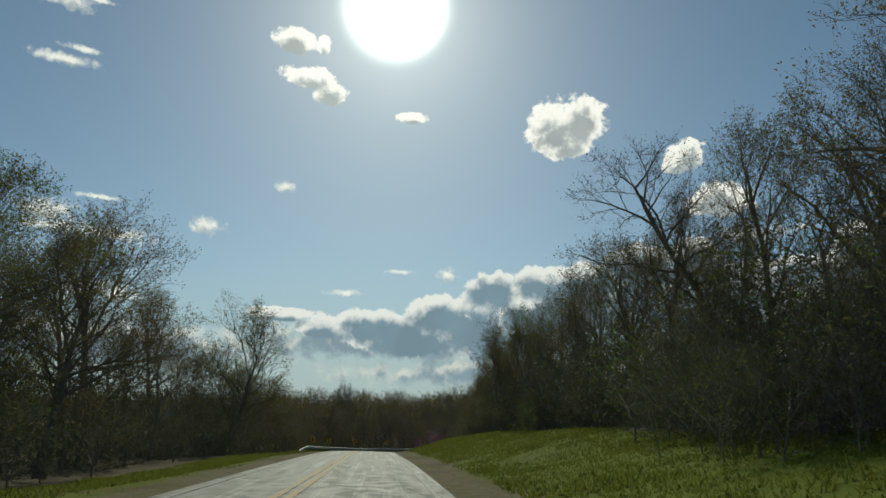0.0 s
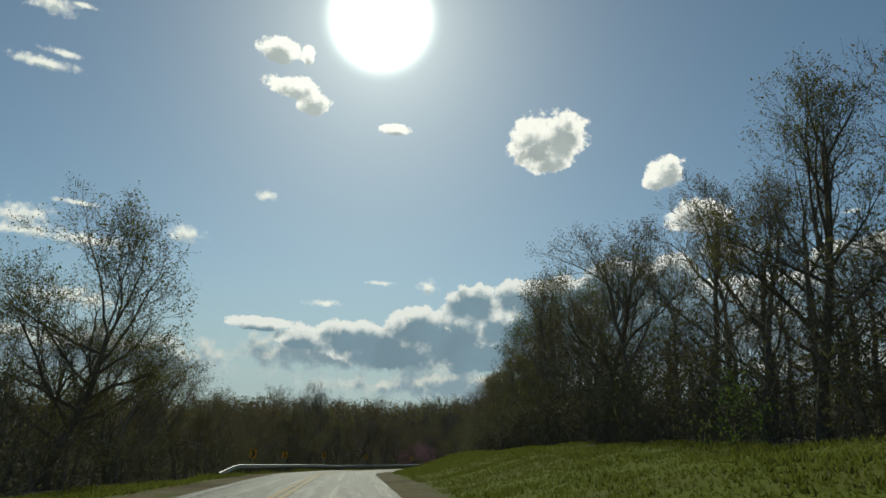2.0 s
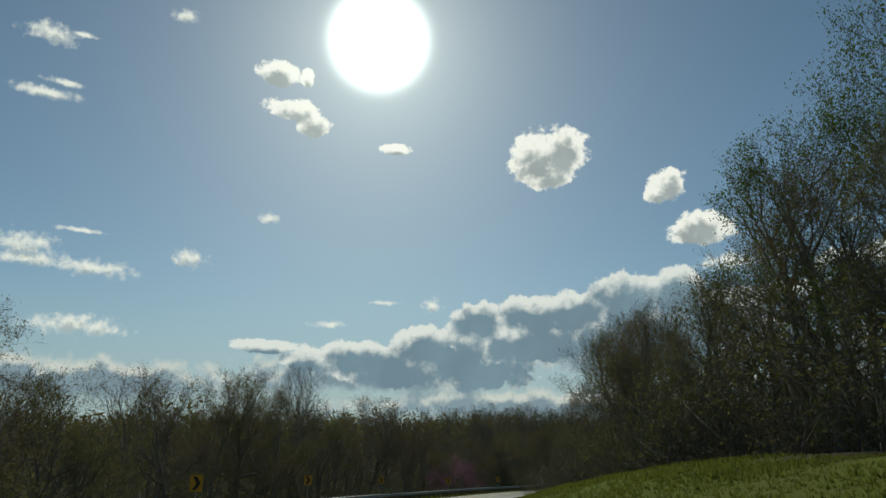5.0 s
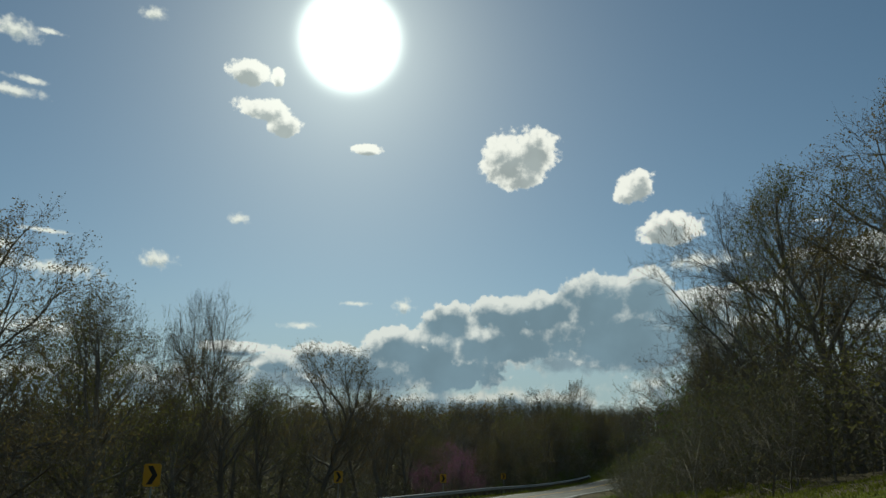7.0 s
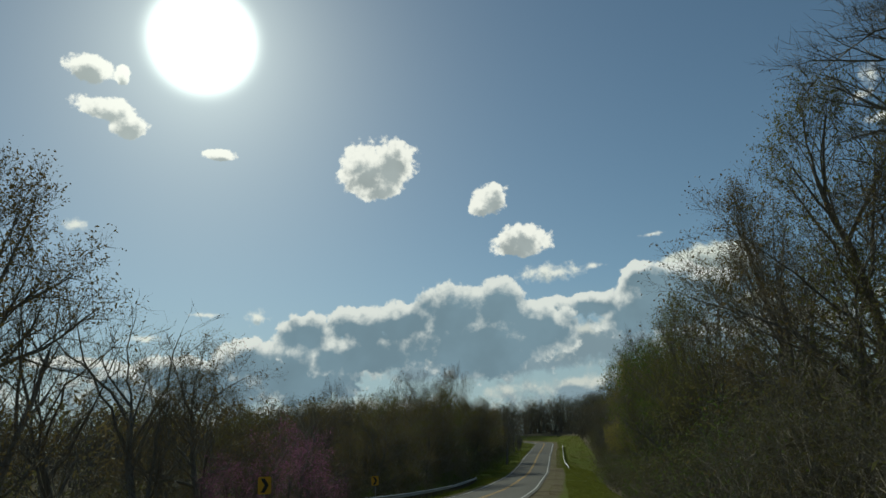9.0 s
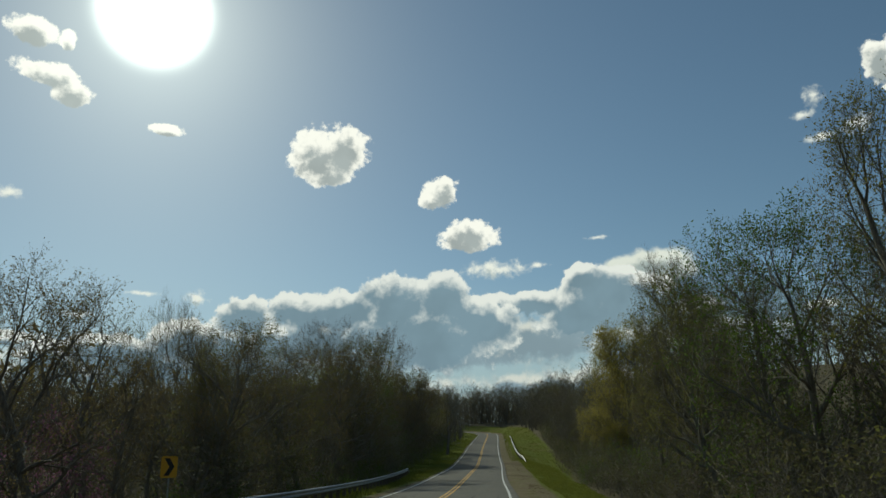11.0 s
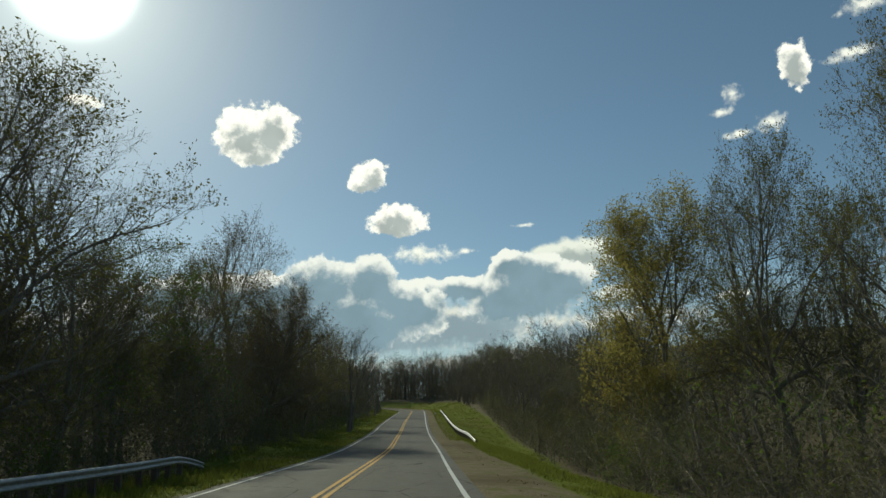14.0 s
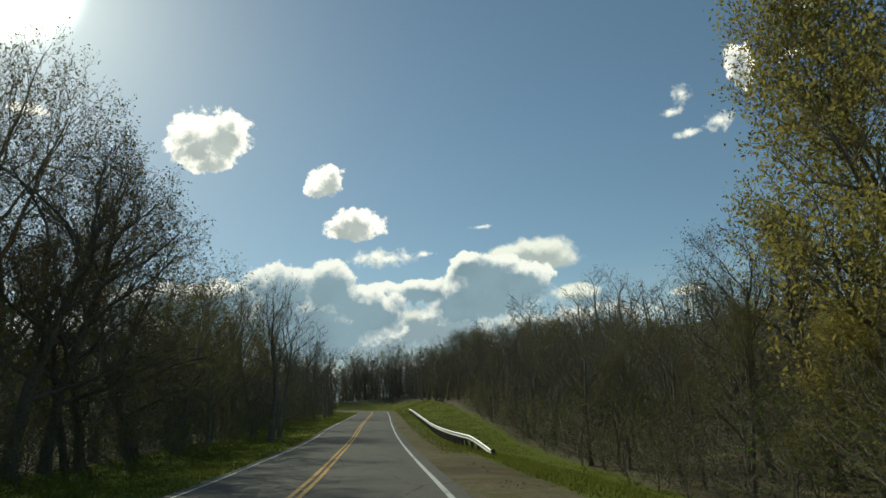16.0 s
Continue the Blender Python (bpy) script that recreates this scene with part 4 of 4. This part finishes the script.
    # the low wood in the hollow to the west, far off
    dim = [raw_tree(70 + k, 0.55, 1.0, height=12, wide=4.6, low=0.02, limbs=6, forks=(2,), twigs=3, twig=1.8, tip=0.035, wild=0.14) for k in range(3)]
    px, py = rng.uniform(-190, 70, 1500), rng.uniform(150, 560, 1500)
    s, lat = near_road(px, py)
    pz = land(px, py)
    for x, y, z, a in zip(px, py, pz, lat):
        if -230 < a < -46:
            v, f, v3, f3 = dim[rng.randint(3)]
            t, k = rng.uniform(0, 6.28), rng.uniform(0.95, 1.42)
            m = np.array([[math.cos(t), -math.sin(t), 0], [math.sin(t), math.cos(t), 0], [0, 0, 1]]) * k
            heap.add(v @ m.T + (x, y, z), f, 0)
            heap.add(v3 @ m.T + (x, y, z), f3, 1 + int(rng.rand() < 0.25))
    # young trees that fill the wood between the old ones
    for lat, s0, s1, step, lo, hi in ((-16.5, 14, 330, 6, 5, 8.5), (-24, 14, 420, 8, 6, 10), (20.5, 14, 340, 6, 5.5, 9), (28, 14, 420, 8, 6, 10),
                                      (19, 340, 440, 4, 5, 8), (26, 340, 470, 4, 6, 9), (36, 335, 470, 4.5, 6, 9), (48, 335, 470, 5, 6, 9), (-14, 330, 450, 5, 6, 10),
                                      (-11, 440, 540, 4, 3, 6), (24, 470, 545, 3, 4, 8), (30, 440, 545, 3, 5, 9), (-30, 420, 545, 4, 6, 10),
                                      (25, 14, 180, 4, 7, 11), (34, 14, 180, 4.5, 8, 12), (16, 440, 520, 2.6, 4, 8), (20, 436, 525, 2.6, 7, 11), (37, 436, 540, 3, 8, 12), (45, 430, 545, 3.4, 8, 12)):
        for q in np.arange(s0, s1, step):
            x, y, _ = on_road(q + rng.uniform(-2, 2), lat + rng.uniform(-2, 2))
            v, f, v3, f3 = small[rng.randint(3)]
            t, k = rng.uniform(0, 6.28), rng.uniform(lo, hi) / 15
            m = np.array([[math.cos(t), -math.sin(t), 0], [math.sin(t), math.cos(t), 0], [0, 0, 1]]) * np.array([[k * 1.25], [k * 1.25], [k]])
            at = np.array([float(x), float(y), land1(x, y)])
            heap.add(v @ m.T + at, f, 0)
            heap.add(v3 @ m.T + at, f3, 1 + rng.randint(2))
    tagged(heap.object("woods", [M_BARK, M_BUD_BROWN, M_BUD_OLIVE]), "dense bare spring woods behind the road", "woods", kind="stuff")
    # brush along the wood's edge
    for lat, s0, s1, step, lo, hi in ((-11.8, 20, 300, 3.6, 1.8, 3.8), (-12.0, 280, 440, 3.2, 1.8, 4.2), (15.8, 16, 190, 4.5, 2.2, 4),
                                      (14.3, 190, 330, 4.5, 2.5, 4.5), (17, 330, 420, 5, 3, 5), (15.5, 14, 150, 5, 2.5, 4.5)):
        for s in np.arange(s0, s1, step):
            x, y, _ = on_road(s + rng.uniform(-1.5, 1.5), lat + rng.uniform(-1.5, 1.5))
            plant(["brush_a", "brush_b", "brush_a", "brush_c"][rng.randint(3 if s < 200 else 4)], float(x), float(y), rng.uniform(lo, hi), group="brush at the wood's edge", scale_wide=1.3)


def plant_verge():
    """Leafing shrubs in the grass under the trees on the west side."""
    rng = np.random.RandomState(12)
    for s in np.arange(228, 400, 3.9):
        x, y, _ = on_road(s + rng.uniform(-1, 1), -10.2 + rng.uniform(-1.0, 0.8) - (0.8 if s < 295 else 0))
        plant("brush_c", float(x), float(y), rng.uniform(1.1, 2.6), group="brush at the wood's edge", scale_wide=1.35)
    # tall brush that closes the wood's edge below the crowns
    protos = [raw_tree(80 + k, 0.085, 1.0, height=4, wide=2.3, low=0.02, **SHRUB) for k in range(3)]
    heap = Heap()
    for lat, s0, s1, step, lo, hi in ((-13.2, 232, 425, 2.8, 4.5, 7.5), (-13.4, 20, 92, 3.6, 3.8, 6.0), (16.8, 14, 150, 3.6, 4.0, 6.8), (16.2, 205, 330, 3.6, 4.0, 6.5), (11.6, 149, 190, 2.4, 2.2, 4.2),
                                      (12.6, 13, 30, 1.1, 3.0, 5.0), (10.4, 14, 23, 1.2, 1.9, 3.2), (9.6, 156, 186, 1.5, 1.7, 3.0), (13.4, 150, 190, 1.8, 3.5, 6.0), (14.6, 12, 34, 1.2, 4.0, 6.5)):
        for s in np.arange(s0, s1, step):
            x, y, _ = on_road(s + rng.uniform(-1, 1), lat + rng.uniform(-1.2, 1.2))
            v, f, v3, f3 = protos[rng.randint(3)]
            t, k = rng.uniform(0, 6.28), rng.uniform(lo, hi) / 4
            m = np.array([[math.cos(t), -math.sin(t), 0], [math.sin(t), math.cos(t), 0], [0, 0, 1]]) * k
            at = np.array([float(x), float(y), land1(x, y)])
            heap.add(v @ m.T + at, f, 0)
            heap.add(v3 @ m.T + at, f3, 1 + int(rng.rand() < (0.3 if lat < 0 and s > 200 else 0.15)))
    tagged(heap.object("brush", [M_BARK, M_LEAF_DARK, M_LEAF_GREEN]), "dense leafing brush under the trees", "brush", kind="stuff")


def make_thicket():
    """Undergrowth on the woodland floor: leaning stems and a haze of small dark leaves."""
    rng = np.random.RandomState(8)
    heap = Heap()
    for side, near, s1 in ((-1, 12.5, 545), (1, 16.0, 545)):
        n = 20000
        s = rng.uniform(5, s1, n)
        deep = rng.uniform(0, 1, n) ** 1.5 * 48
        lat = side * (near + deep)
        x, y, _ = on_road(s, lat)
        z = land(x, y)
        le = rng.uniform(1.2, 4.5, n) * rng.uniform(0.5, 1.1, n) + np.clip(deep / 14, 0, 1) * rng.uniform(0, 4.5, n)
        d = rng.normal(0, 0.3, (n, 3))
        d[:, 2] = 1
        d /= np.linalg.norm(d, axis=1)[:, None]
        p = np.stack([x, y, z - 0.1], 1)
        tip = p + d * le[:, None]
        u = np.cross(d, [1, 0, 0])
        u /= np.linalg.norm(u, axis=1)[:, None]
        w = np.cross(d, u)
        r = (le * 0.0045)[:, None]
        ring = [p + r * (math.cos(a) * u + math.sin(a) * w) for a in (0, 2.09, 4.19)]
        v = np.stack(ring + [tip], 1).reshape(-1, 3)
        i = np.arange(n)[:, None] * 4
        f = np.concatenate([i + [[0, 1, 3]], i + [[1, 2, 3]], i + [[2, 0, 3]]])
        heap.add(v, f, 0)
        # leaves and dead twigs hang along the stems, broader ones deep in the wood
        for lo, hi, size, per, spread in ((-1, 5, 0.075, 8, 0.45), (5, 12, 0.12, 7, 0.55), (12, 60, 0.22, 7, 0.8)):
            k = (deep > lo) & (deep <= hi)
            t = rng.uniform(0.15, 1, (int(k.sum()), 1))
            v3, f3 = flakes(rng, p[k] + (tip - p)[k] * t, size, per, spread)
            f3 = np.concatenate([f3[:, :3], f3[:, [0, 2, 3]]])
            heap.add(v3, f3, 1)
    tagged(heap.object("undergrowth", [M_BARK, M_LEAF_DARK]), "dark undergrowth on the woodland floor", "undergrowth", kind="stuff")


def make_grass():
    rng = np.random.RandomState(9)
    heap = Heap()
    for s0, s1, a, b, n, tall, mat in ((8, 170, 5.3, 14.5, 56000, 0.125, 0), (8, 90, -5.4, -9.5, 12000, 0.14, 0), (85, 300, -5.6, -8.5, 12000, 0.24, 0), (190, 350, 6.6, 13, 34000, 0.14, 0),
                                       (270, 430, -4.6, -13, 26000, 0.15, 0), (330, 520, 5, 15, 24000, 0.15, 0), (8, 350, 4.6, 6.8, 5000, 0.05, 1), (8, 350, -6.4, -4.5, 3500, 0.06, 1),
                                       (430, 530, -4, -20, 5000, 0.3, 0)):
        s, lat = rng.uniform(s0, s1, n), rng.uniform(a, b, n)
        x, y, _ = on_road(s, lat)
        bump = np.array([noise.noise(Vector((p * 0.35, q * 0.35, 3))) for p, q in zip(x, y)])
        keep = bump > -2 if mat == 0 else bump > 0.0
        x, y, bump = x[keep], y[keep], bump[keep]
        z = land(x, y) - 0.03 + GROUND_BUMP(x, y)
        m = len(x)
        h = tall * rng.uniform(0.5, 1.3, m) * (1 + bump)
        for q in range(2):
            th = rng.uniform(0, 6.28, m)
            wd = rng.uniform(0.02, 0.045, m)
            lean = rng.normal(0, 0.35, (m, 2)) * h[:, None]
            p = np.stack([x, y, z], 1) + np.concatenate([rng.normal(0, 0.06, (m, 2)), np.zeros((m, 1))], 1)
            e = np.stack([np.cos(th) * wd, np.sin(th) * wd, 0 * th], 1)
            v = np.stack([p - e, p + e, p + np.concatenate([lean, h[:, None]], 1)], 1).reshape(-1, 3)
            heap.add(v, np.arange(m)[:, None] * 3 + [[0, 1, 2]], mat)
    tagged(heap.object("grass", [M_GRASS_BLADE, M_STRAW]), "lush green spring grass along the road", "grass", kind="stuff")


plant_woods()
plant_verge()
make_thicket()
make_grass()
for x, y, h in ((-1.6, 205, 6.2), (0.4, 214, 6.0), (2.4, 227, 6.2), (-4.6, 200, 4.6), (46.5, 246.5, 3.2)):
    plant("redbud", x, y, h, group="redbuds")
for x, y, h in ((6.7, 56.9, 1.8), (8.7, 112.8, 1.5), (7.6, 138.1, 2.4), (9.5, 139.5, 1.8)):
    plant("bush", x, y, h, group="bushes on the grass")
plant("snag", 12.6, 26.5, 10.8, turn=0)
for x, y, h, kind, w in ((-24.8, 54.5, 18.6, "oak_a", 1.0), (-20.8, 74.0, 16.4, "oak_b", 0.95), (-27.0, 41.0, 17.5, "green", 1.0), (-24.0, 65.0, 15.0, "tall_b", 1.0),
                         (16.8, 171.2, 20.6, "bare", 0.94), (74.2, 297.2, 25.0, "gold", 0.86), (68.5, 291.5, 9.0, "gold", 1.0), (70.5, 298.0, 8.0, "gold", 1.0), (71.5, 282.5, 25.0, "oak_b", 0.62), (66.0, 269.5, 26.0, "oak_b", 0.56), (80.0, 289.5, 23.0, "oak_a", 0.75), (76.0, 281.0, 20.0, "oak_b", 0.8), (46.5, 244.5, 23.0, "upswept", 0.8), (58.0, 257.5, 19.0, "oak_b", 0.75), (24.5, 287.0, 20.0, "bare", 1.0), (38.0, 307.5, 14.4, "oak_a", 1.0), (49.0, 331.0, 16.0, "oak_b", 1.0),
                         (30.0, 297.0, 14.5, "green", 1.0), (33.5, 303.0, 14.6, "oak_b", 1.0), (44.0, 318.5, 15.0, "oak_a", 0.95), (27.0, 290.5, 13.5, "oak_b", 1.0), (55.5, 343.0, 14.5, "oak_b", 0.9), (62.5, 357.0, 14.0, "oak_a", 0.9), (16.0, 27.0, 15.5, "tall_b", 1.0), (17.5, 21.0, 17.0, "upswept", 0.9), (42.5, 326.0, 23.0, "oak_a", 0.75), (14.6, 117.0, 20.5, "green", 0.66), (-22.0, 180.0, 19.0, "bare", 0.62), (-27.0, 172.0, 17.0, "oak_a", 0.8), (6.0, 250.0, 16.5, "bare", 0.55), (19.5, 178.0, 14.0, "oak_b", 0.9)):
    plant(kind, x, y, h, group="large trees at the wood's edge", scale_wide=w)
for s, a, h, kind in ((187, 14.8, 12.0, "arch"), (120, 21.5, 16.5, "green"), (197, -14.5, 17.0, "crooked"), (268, -9.6, 1.5, "bush"), (272, -10.8, 2.2, "bush"), (259, -9.4, 1.3, "bush"), (280, -10.4, 1.9, "bush"), (229, -10.9, 2.0, "bush"), (17, 10.6, 2.2, "brush_c"), (20, 12.2, 2.6, "brush_b"), (18.5, 13.0, 3.0, "brush_c"), (23, 12.6, 1.7, "brush_c"), (15.5, 12.2, 2.8, "brush_a"),
                      (25, -11.5, 1.3, "bush"), (246, -10.2, 1.7, "bush"), (254, -10.8, 2.0, "bush"), (263, -10.5, 1.6, "bush"), (236, -10.6, 1.8, "bush"),
                      (226, 11.5, 1.8, "bush"), (304, 14.5, 2.4, "bush")):
    x, y, _ = on_road(s, a)
    plant(kind, float(x), float(y), h, group="bushes on the grass" if kind == "bush" else "", scale_wide=1.4 if "brush" in kind else 0.8 if kind in ("tall_b", "green") else 1.0)


# ---------------------------------------------------------------- guardrails
def make_guardrail(label, s0, s1, lat_of, height, ends):
    root = new("guardrail")
    x, y, _ = on_road(s0, lat_of(s0))
    root.location = (float(x), float(y), land1(x, y))
    tagged(root, label, "guardrail")
    inv = Matrix.Translation(-root.location)
    # the beam's two waves, and its upper and lower lips
    prof = [(0.0, 0.155), (0.035, 0.145), (0.08, 0.10), (0.08, 0.065), (0.02, 0.02), (0.02, -0.02), (0.08, -0.065), (0.08, -0.10), (0.035, -0.145), (0.0, -0.155)]
    side = 1 if lat_of(s0) < 0 else -1
    run = np.arange(s0, s1 + 0.01, 1.905)

    def place(s, out, up, low):
        lat = lat_of(s)
        x, y, _ = on_road(s, lat + side * out)
        xg, yg, _ = on_road(s, lat)
        return Vector((float(x), float(y), land1(xg, yg) + max(height - low, 0.12) + up))

    def drop(s):
        d = min(s - s0 if ends[0] else 99, s1 - s if ends[1] else 99)
        return max(0.0, (6.0 - d) / 6.0) ** 1.3 * 0.55

    for i in range(0, len(run) - 1, 2):
        a, b = run[i], run[min(i + 2, len(run) - 1)]
        st = np.linspace(a - 0.12, b + 0.12, 5)
        v, f = [], []
        for layer in (0.0, -0.006):
            for s in st:
                for o, u in prof:
                    v.append(inv @ place(s, o + layer + (0.004 if (i // 2) % 2 else 0), u, drop(s)))
        k, m = len(prof), len(st)
        for q in range(m - 1):
            for j in range(k - 1):
                c = q * k + j
                f.append((c, c + 1, c + k + 1, c + k))
                c += m * k
                f.append((c, c + k, c + k + 1, c + 1))
        part("rail", mesh_of("rail", v, f, M_STEEL, True), root)
    bm = bmesh.new()
    bmesh.ops.create_cube(bm, size=1, matrix=Matrix.Diagonal((0.15, 0.2, 1.0, 1)))
    bmesh.ops.bevel(bm, geom=bm.edges[:], offset=0.012, segments=1, affect="EDGES")
    post = bpy.data.meshes.new("post")
    bm.to_mesh(post)
    bm.free()
    post.materials.append(M_POST)
    for i, s in enumerate(run):
        low = drop(s)
        p = inv @ place(s, -0.11, 0, low)
        ob = part("post", post, root, "dark wooden post")
        d = on_road(s, 0)
        e = on_road(s + 1, 0)
        ob.matrix_basis = pose(p.x, p.y, p.z - 0.34, 0, 0, math.degrees(math.atan2(e[1] - d[1], e[0] - d[0])))
    return root


make_guardrail("long galvanised guardrail on dark posts along the bend", 90, 291,
               lambda s: -float(np.interp(s, [90, 98, 110, 150, 250, 280, 291], [7.2, 6.7, 6.5, 6.4, 6.8, 7.3, 8.2])), 0.70, (True, True))
make_guardrail("galvanised guardrail over a sloping verge, flared at its end", 333, 433,
               lambda s: float(np.interp(s, [333, 341, 352, 433], [7.7, 7.1, 7.0, 6.9])), 0.72, (True, False))


# ---------------------------------------------------------------- chevron signs
def make_chevron(x, y, z, face):
    """z: height of the panel's middle; face: degrees to which it looks."""
    g = land1(x, y)
    root = new("chevron_sign")
    root.matrix_basis = pose(x, y, g, 0, 0, face)
    tagged(root, "yellow curve warning sign with black chevron on a steel post", "road sign", "chevron signs round the bend")
    top = z - g
    bm = bmesh.new()
    bmesh.ops.create_cube(bm, size=1, matrix=pose(0, 0.035, (top + 0.1) / 2) @ Matrix.Diagonal((0.06, 0.04, top + 0.5, 1)))
    bmesh.ops.bevel(bm, geom=bm.edges[:], offset=0.01, segments=1, affect="EDGES")
    me = bpy.data.meshes.new("post")
    bm.to_mesh(me)
    bm.free()
    me.materials.append(M_STEEL)
    part("post", me, root)
    bm = bmesh.new()
    bmesh.ops.create_cube(bm, size=1, matrix=pose(0, 0, top) @ Matrix.Diagonal((0.61, 0.012, 0.76, 1)))
    up = [e for e in bm.edges if abs((e.verts[0].co - e.verts[1].co).y) > 0.005]
    bmesh.ops.bevel(bm, geom=up, offset=0.04, segments=3, affect="EDGES")
    me = bpy.data.meshes.new("panel")
    bm.to_mesh(me)
    bm.free()
    me.materials.append(M_SIGN_YELLOW)
    panel = part("panel", me, root, "yellow reflective panel")
    w, h, t = 0.20, 0.31, 0.19
    pts = [(-w + 0.02, -h), (-w + 0.02 + t, -h), (w, 0), (-w + 0.02 + t, h), (-w + 0.02, h), (w - t, 0)]
    v = [(a, -0.0105, top + b) for a, b in pts] + [(a, -0.007, top + b) for a, b in pts]
    f = [(0, 1, 2, 5), (5, 2, 3, 4)] + [(i, i + 6, (i + 1) % 6 + 6, (i + 1) % 6) for i in range(6)]
    part("chevron", mesh_of("chevron", v, f, M_SIGN_BLACK), panel, "black chevron pointing round the bend")
    return root


for x, y, z, face in ((-16.8, 104.2, 1.65, 4), (-17.5, 125.3, 1.55, 4), (-15.9, 150.9, 1.6, -4), (-11.2, 175.1, 1.55, -12), (-2.9, 195.6, 1.4, -16), (6.9, 224.1, 1.6, -20)):
    make_chevron(x, y, z, face)


# ---------------------------------------------------------------- marker post
def make_marker(s, lat):
    x, y, _ = on_road(s, lat)
    root = new("marker_post")
    root.matrix_basis = pose(float(x), float(y), land1(x, y), 0, 0, -22)
    tagged(root, "small dark roadside marker post", "marker post")
    for nm, size, z, m in (("post", (0.07, 0.05, 1.3), 0.5, M_POST), ("plate", (0.2, 0.012, 0.3), 1.15, M_SIGN_BACK)):
        bm = bmesh.new()
        bmesh.ops.create_cube(bm, size=1, matrix=pose(0, 0 if nm == "post" else -0.034, z) @ Matrix.Diagonal((*size, 1)))
        bmesh.ops.bevel(bm, geom=bm.edges[:], offset=0.005, segments=1, affect="EDGES")
        me = bpy.data.meshes.new(nm)
        bm.to_mesh(me)
        bm.free()
        me.materials.append(m)
        part(nm, me, root)


make_marker(398, 5.0)
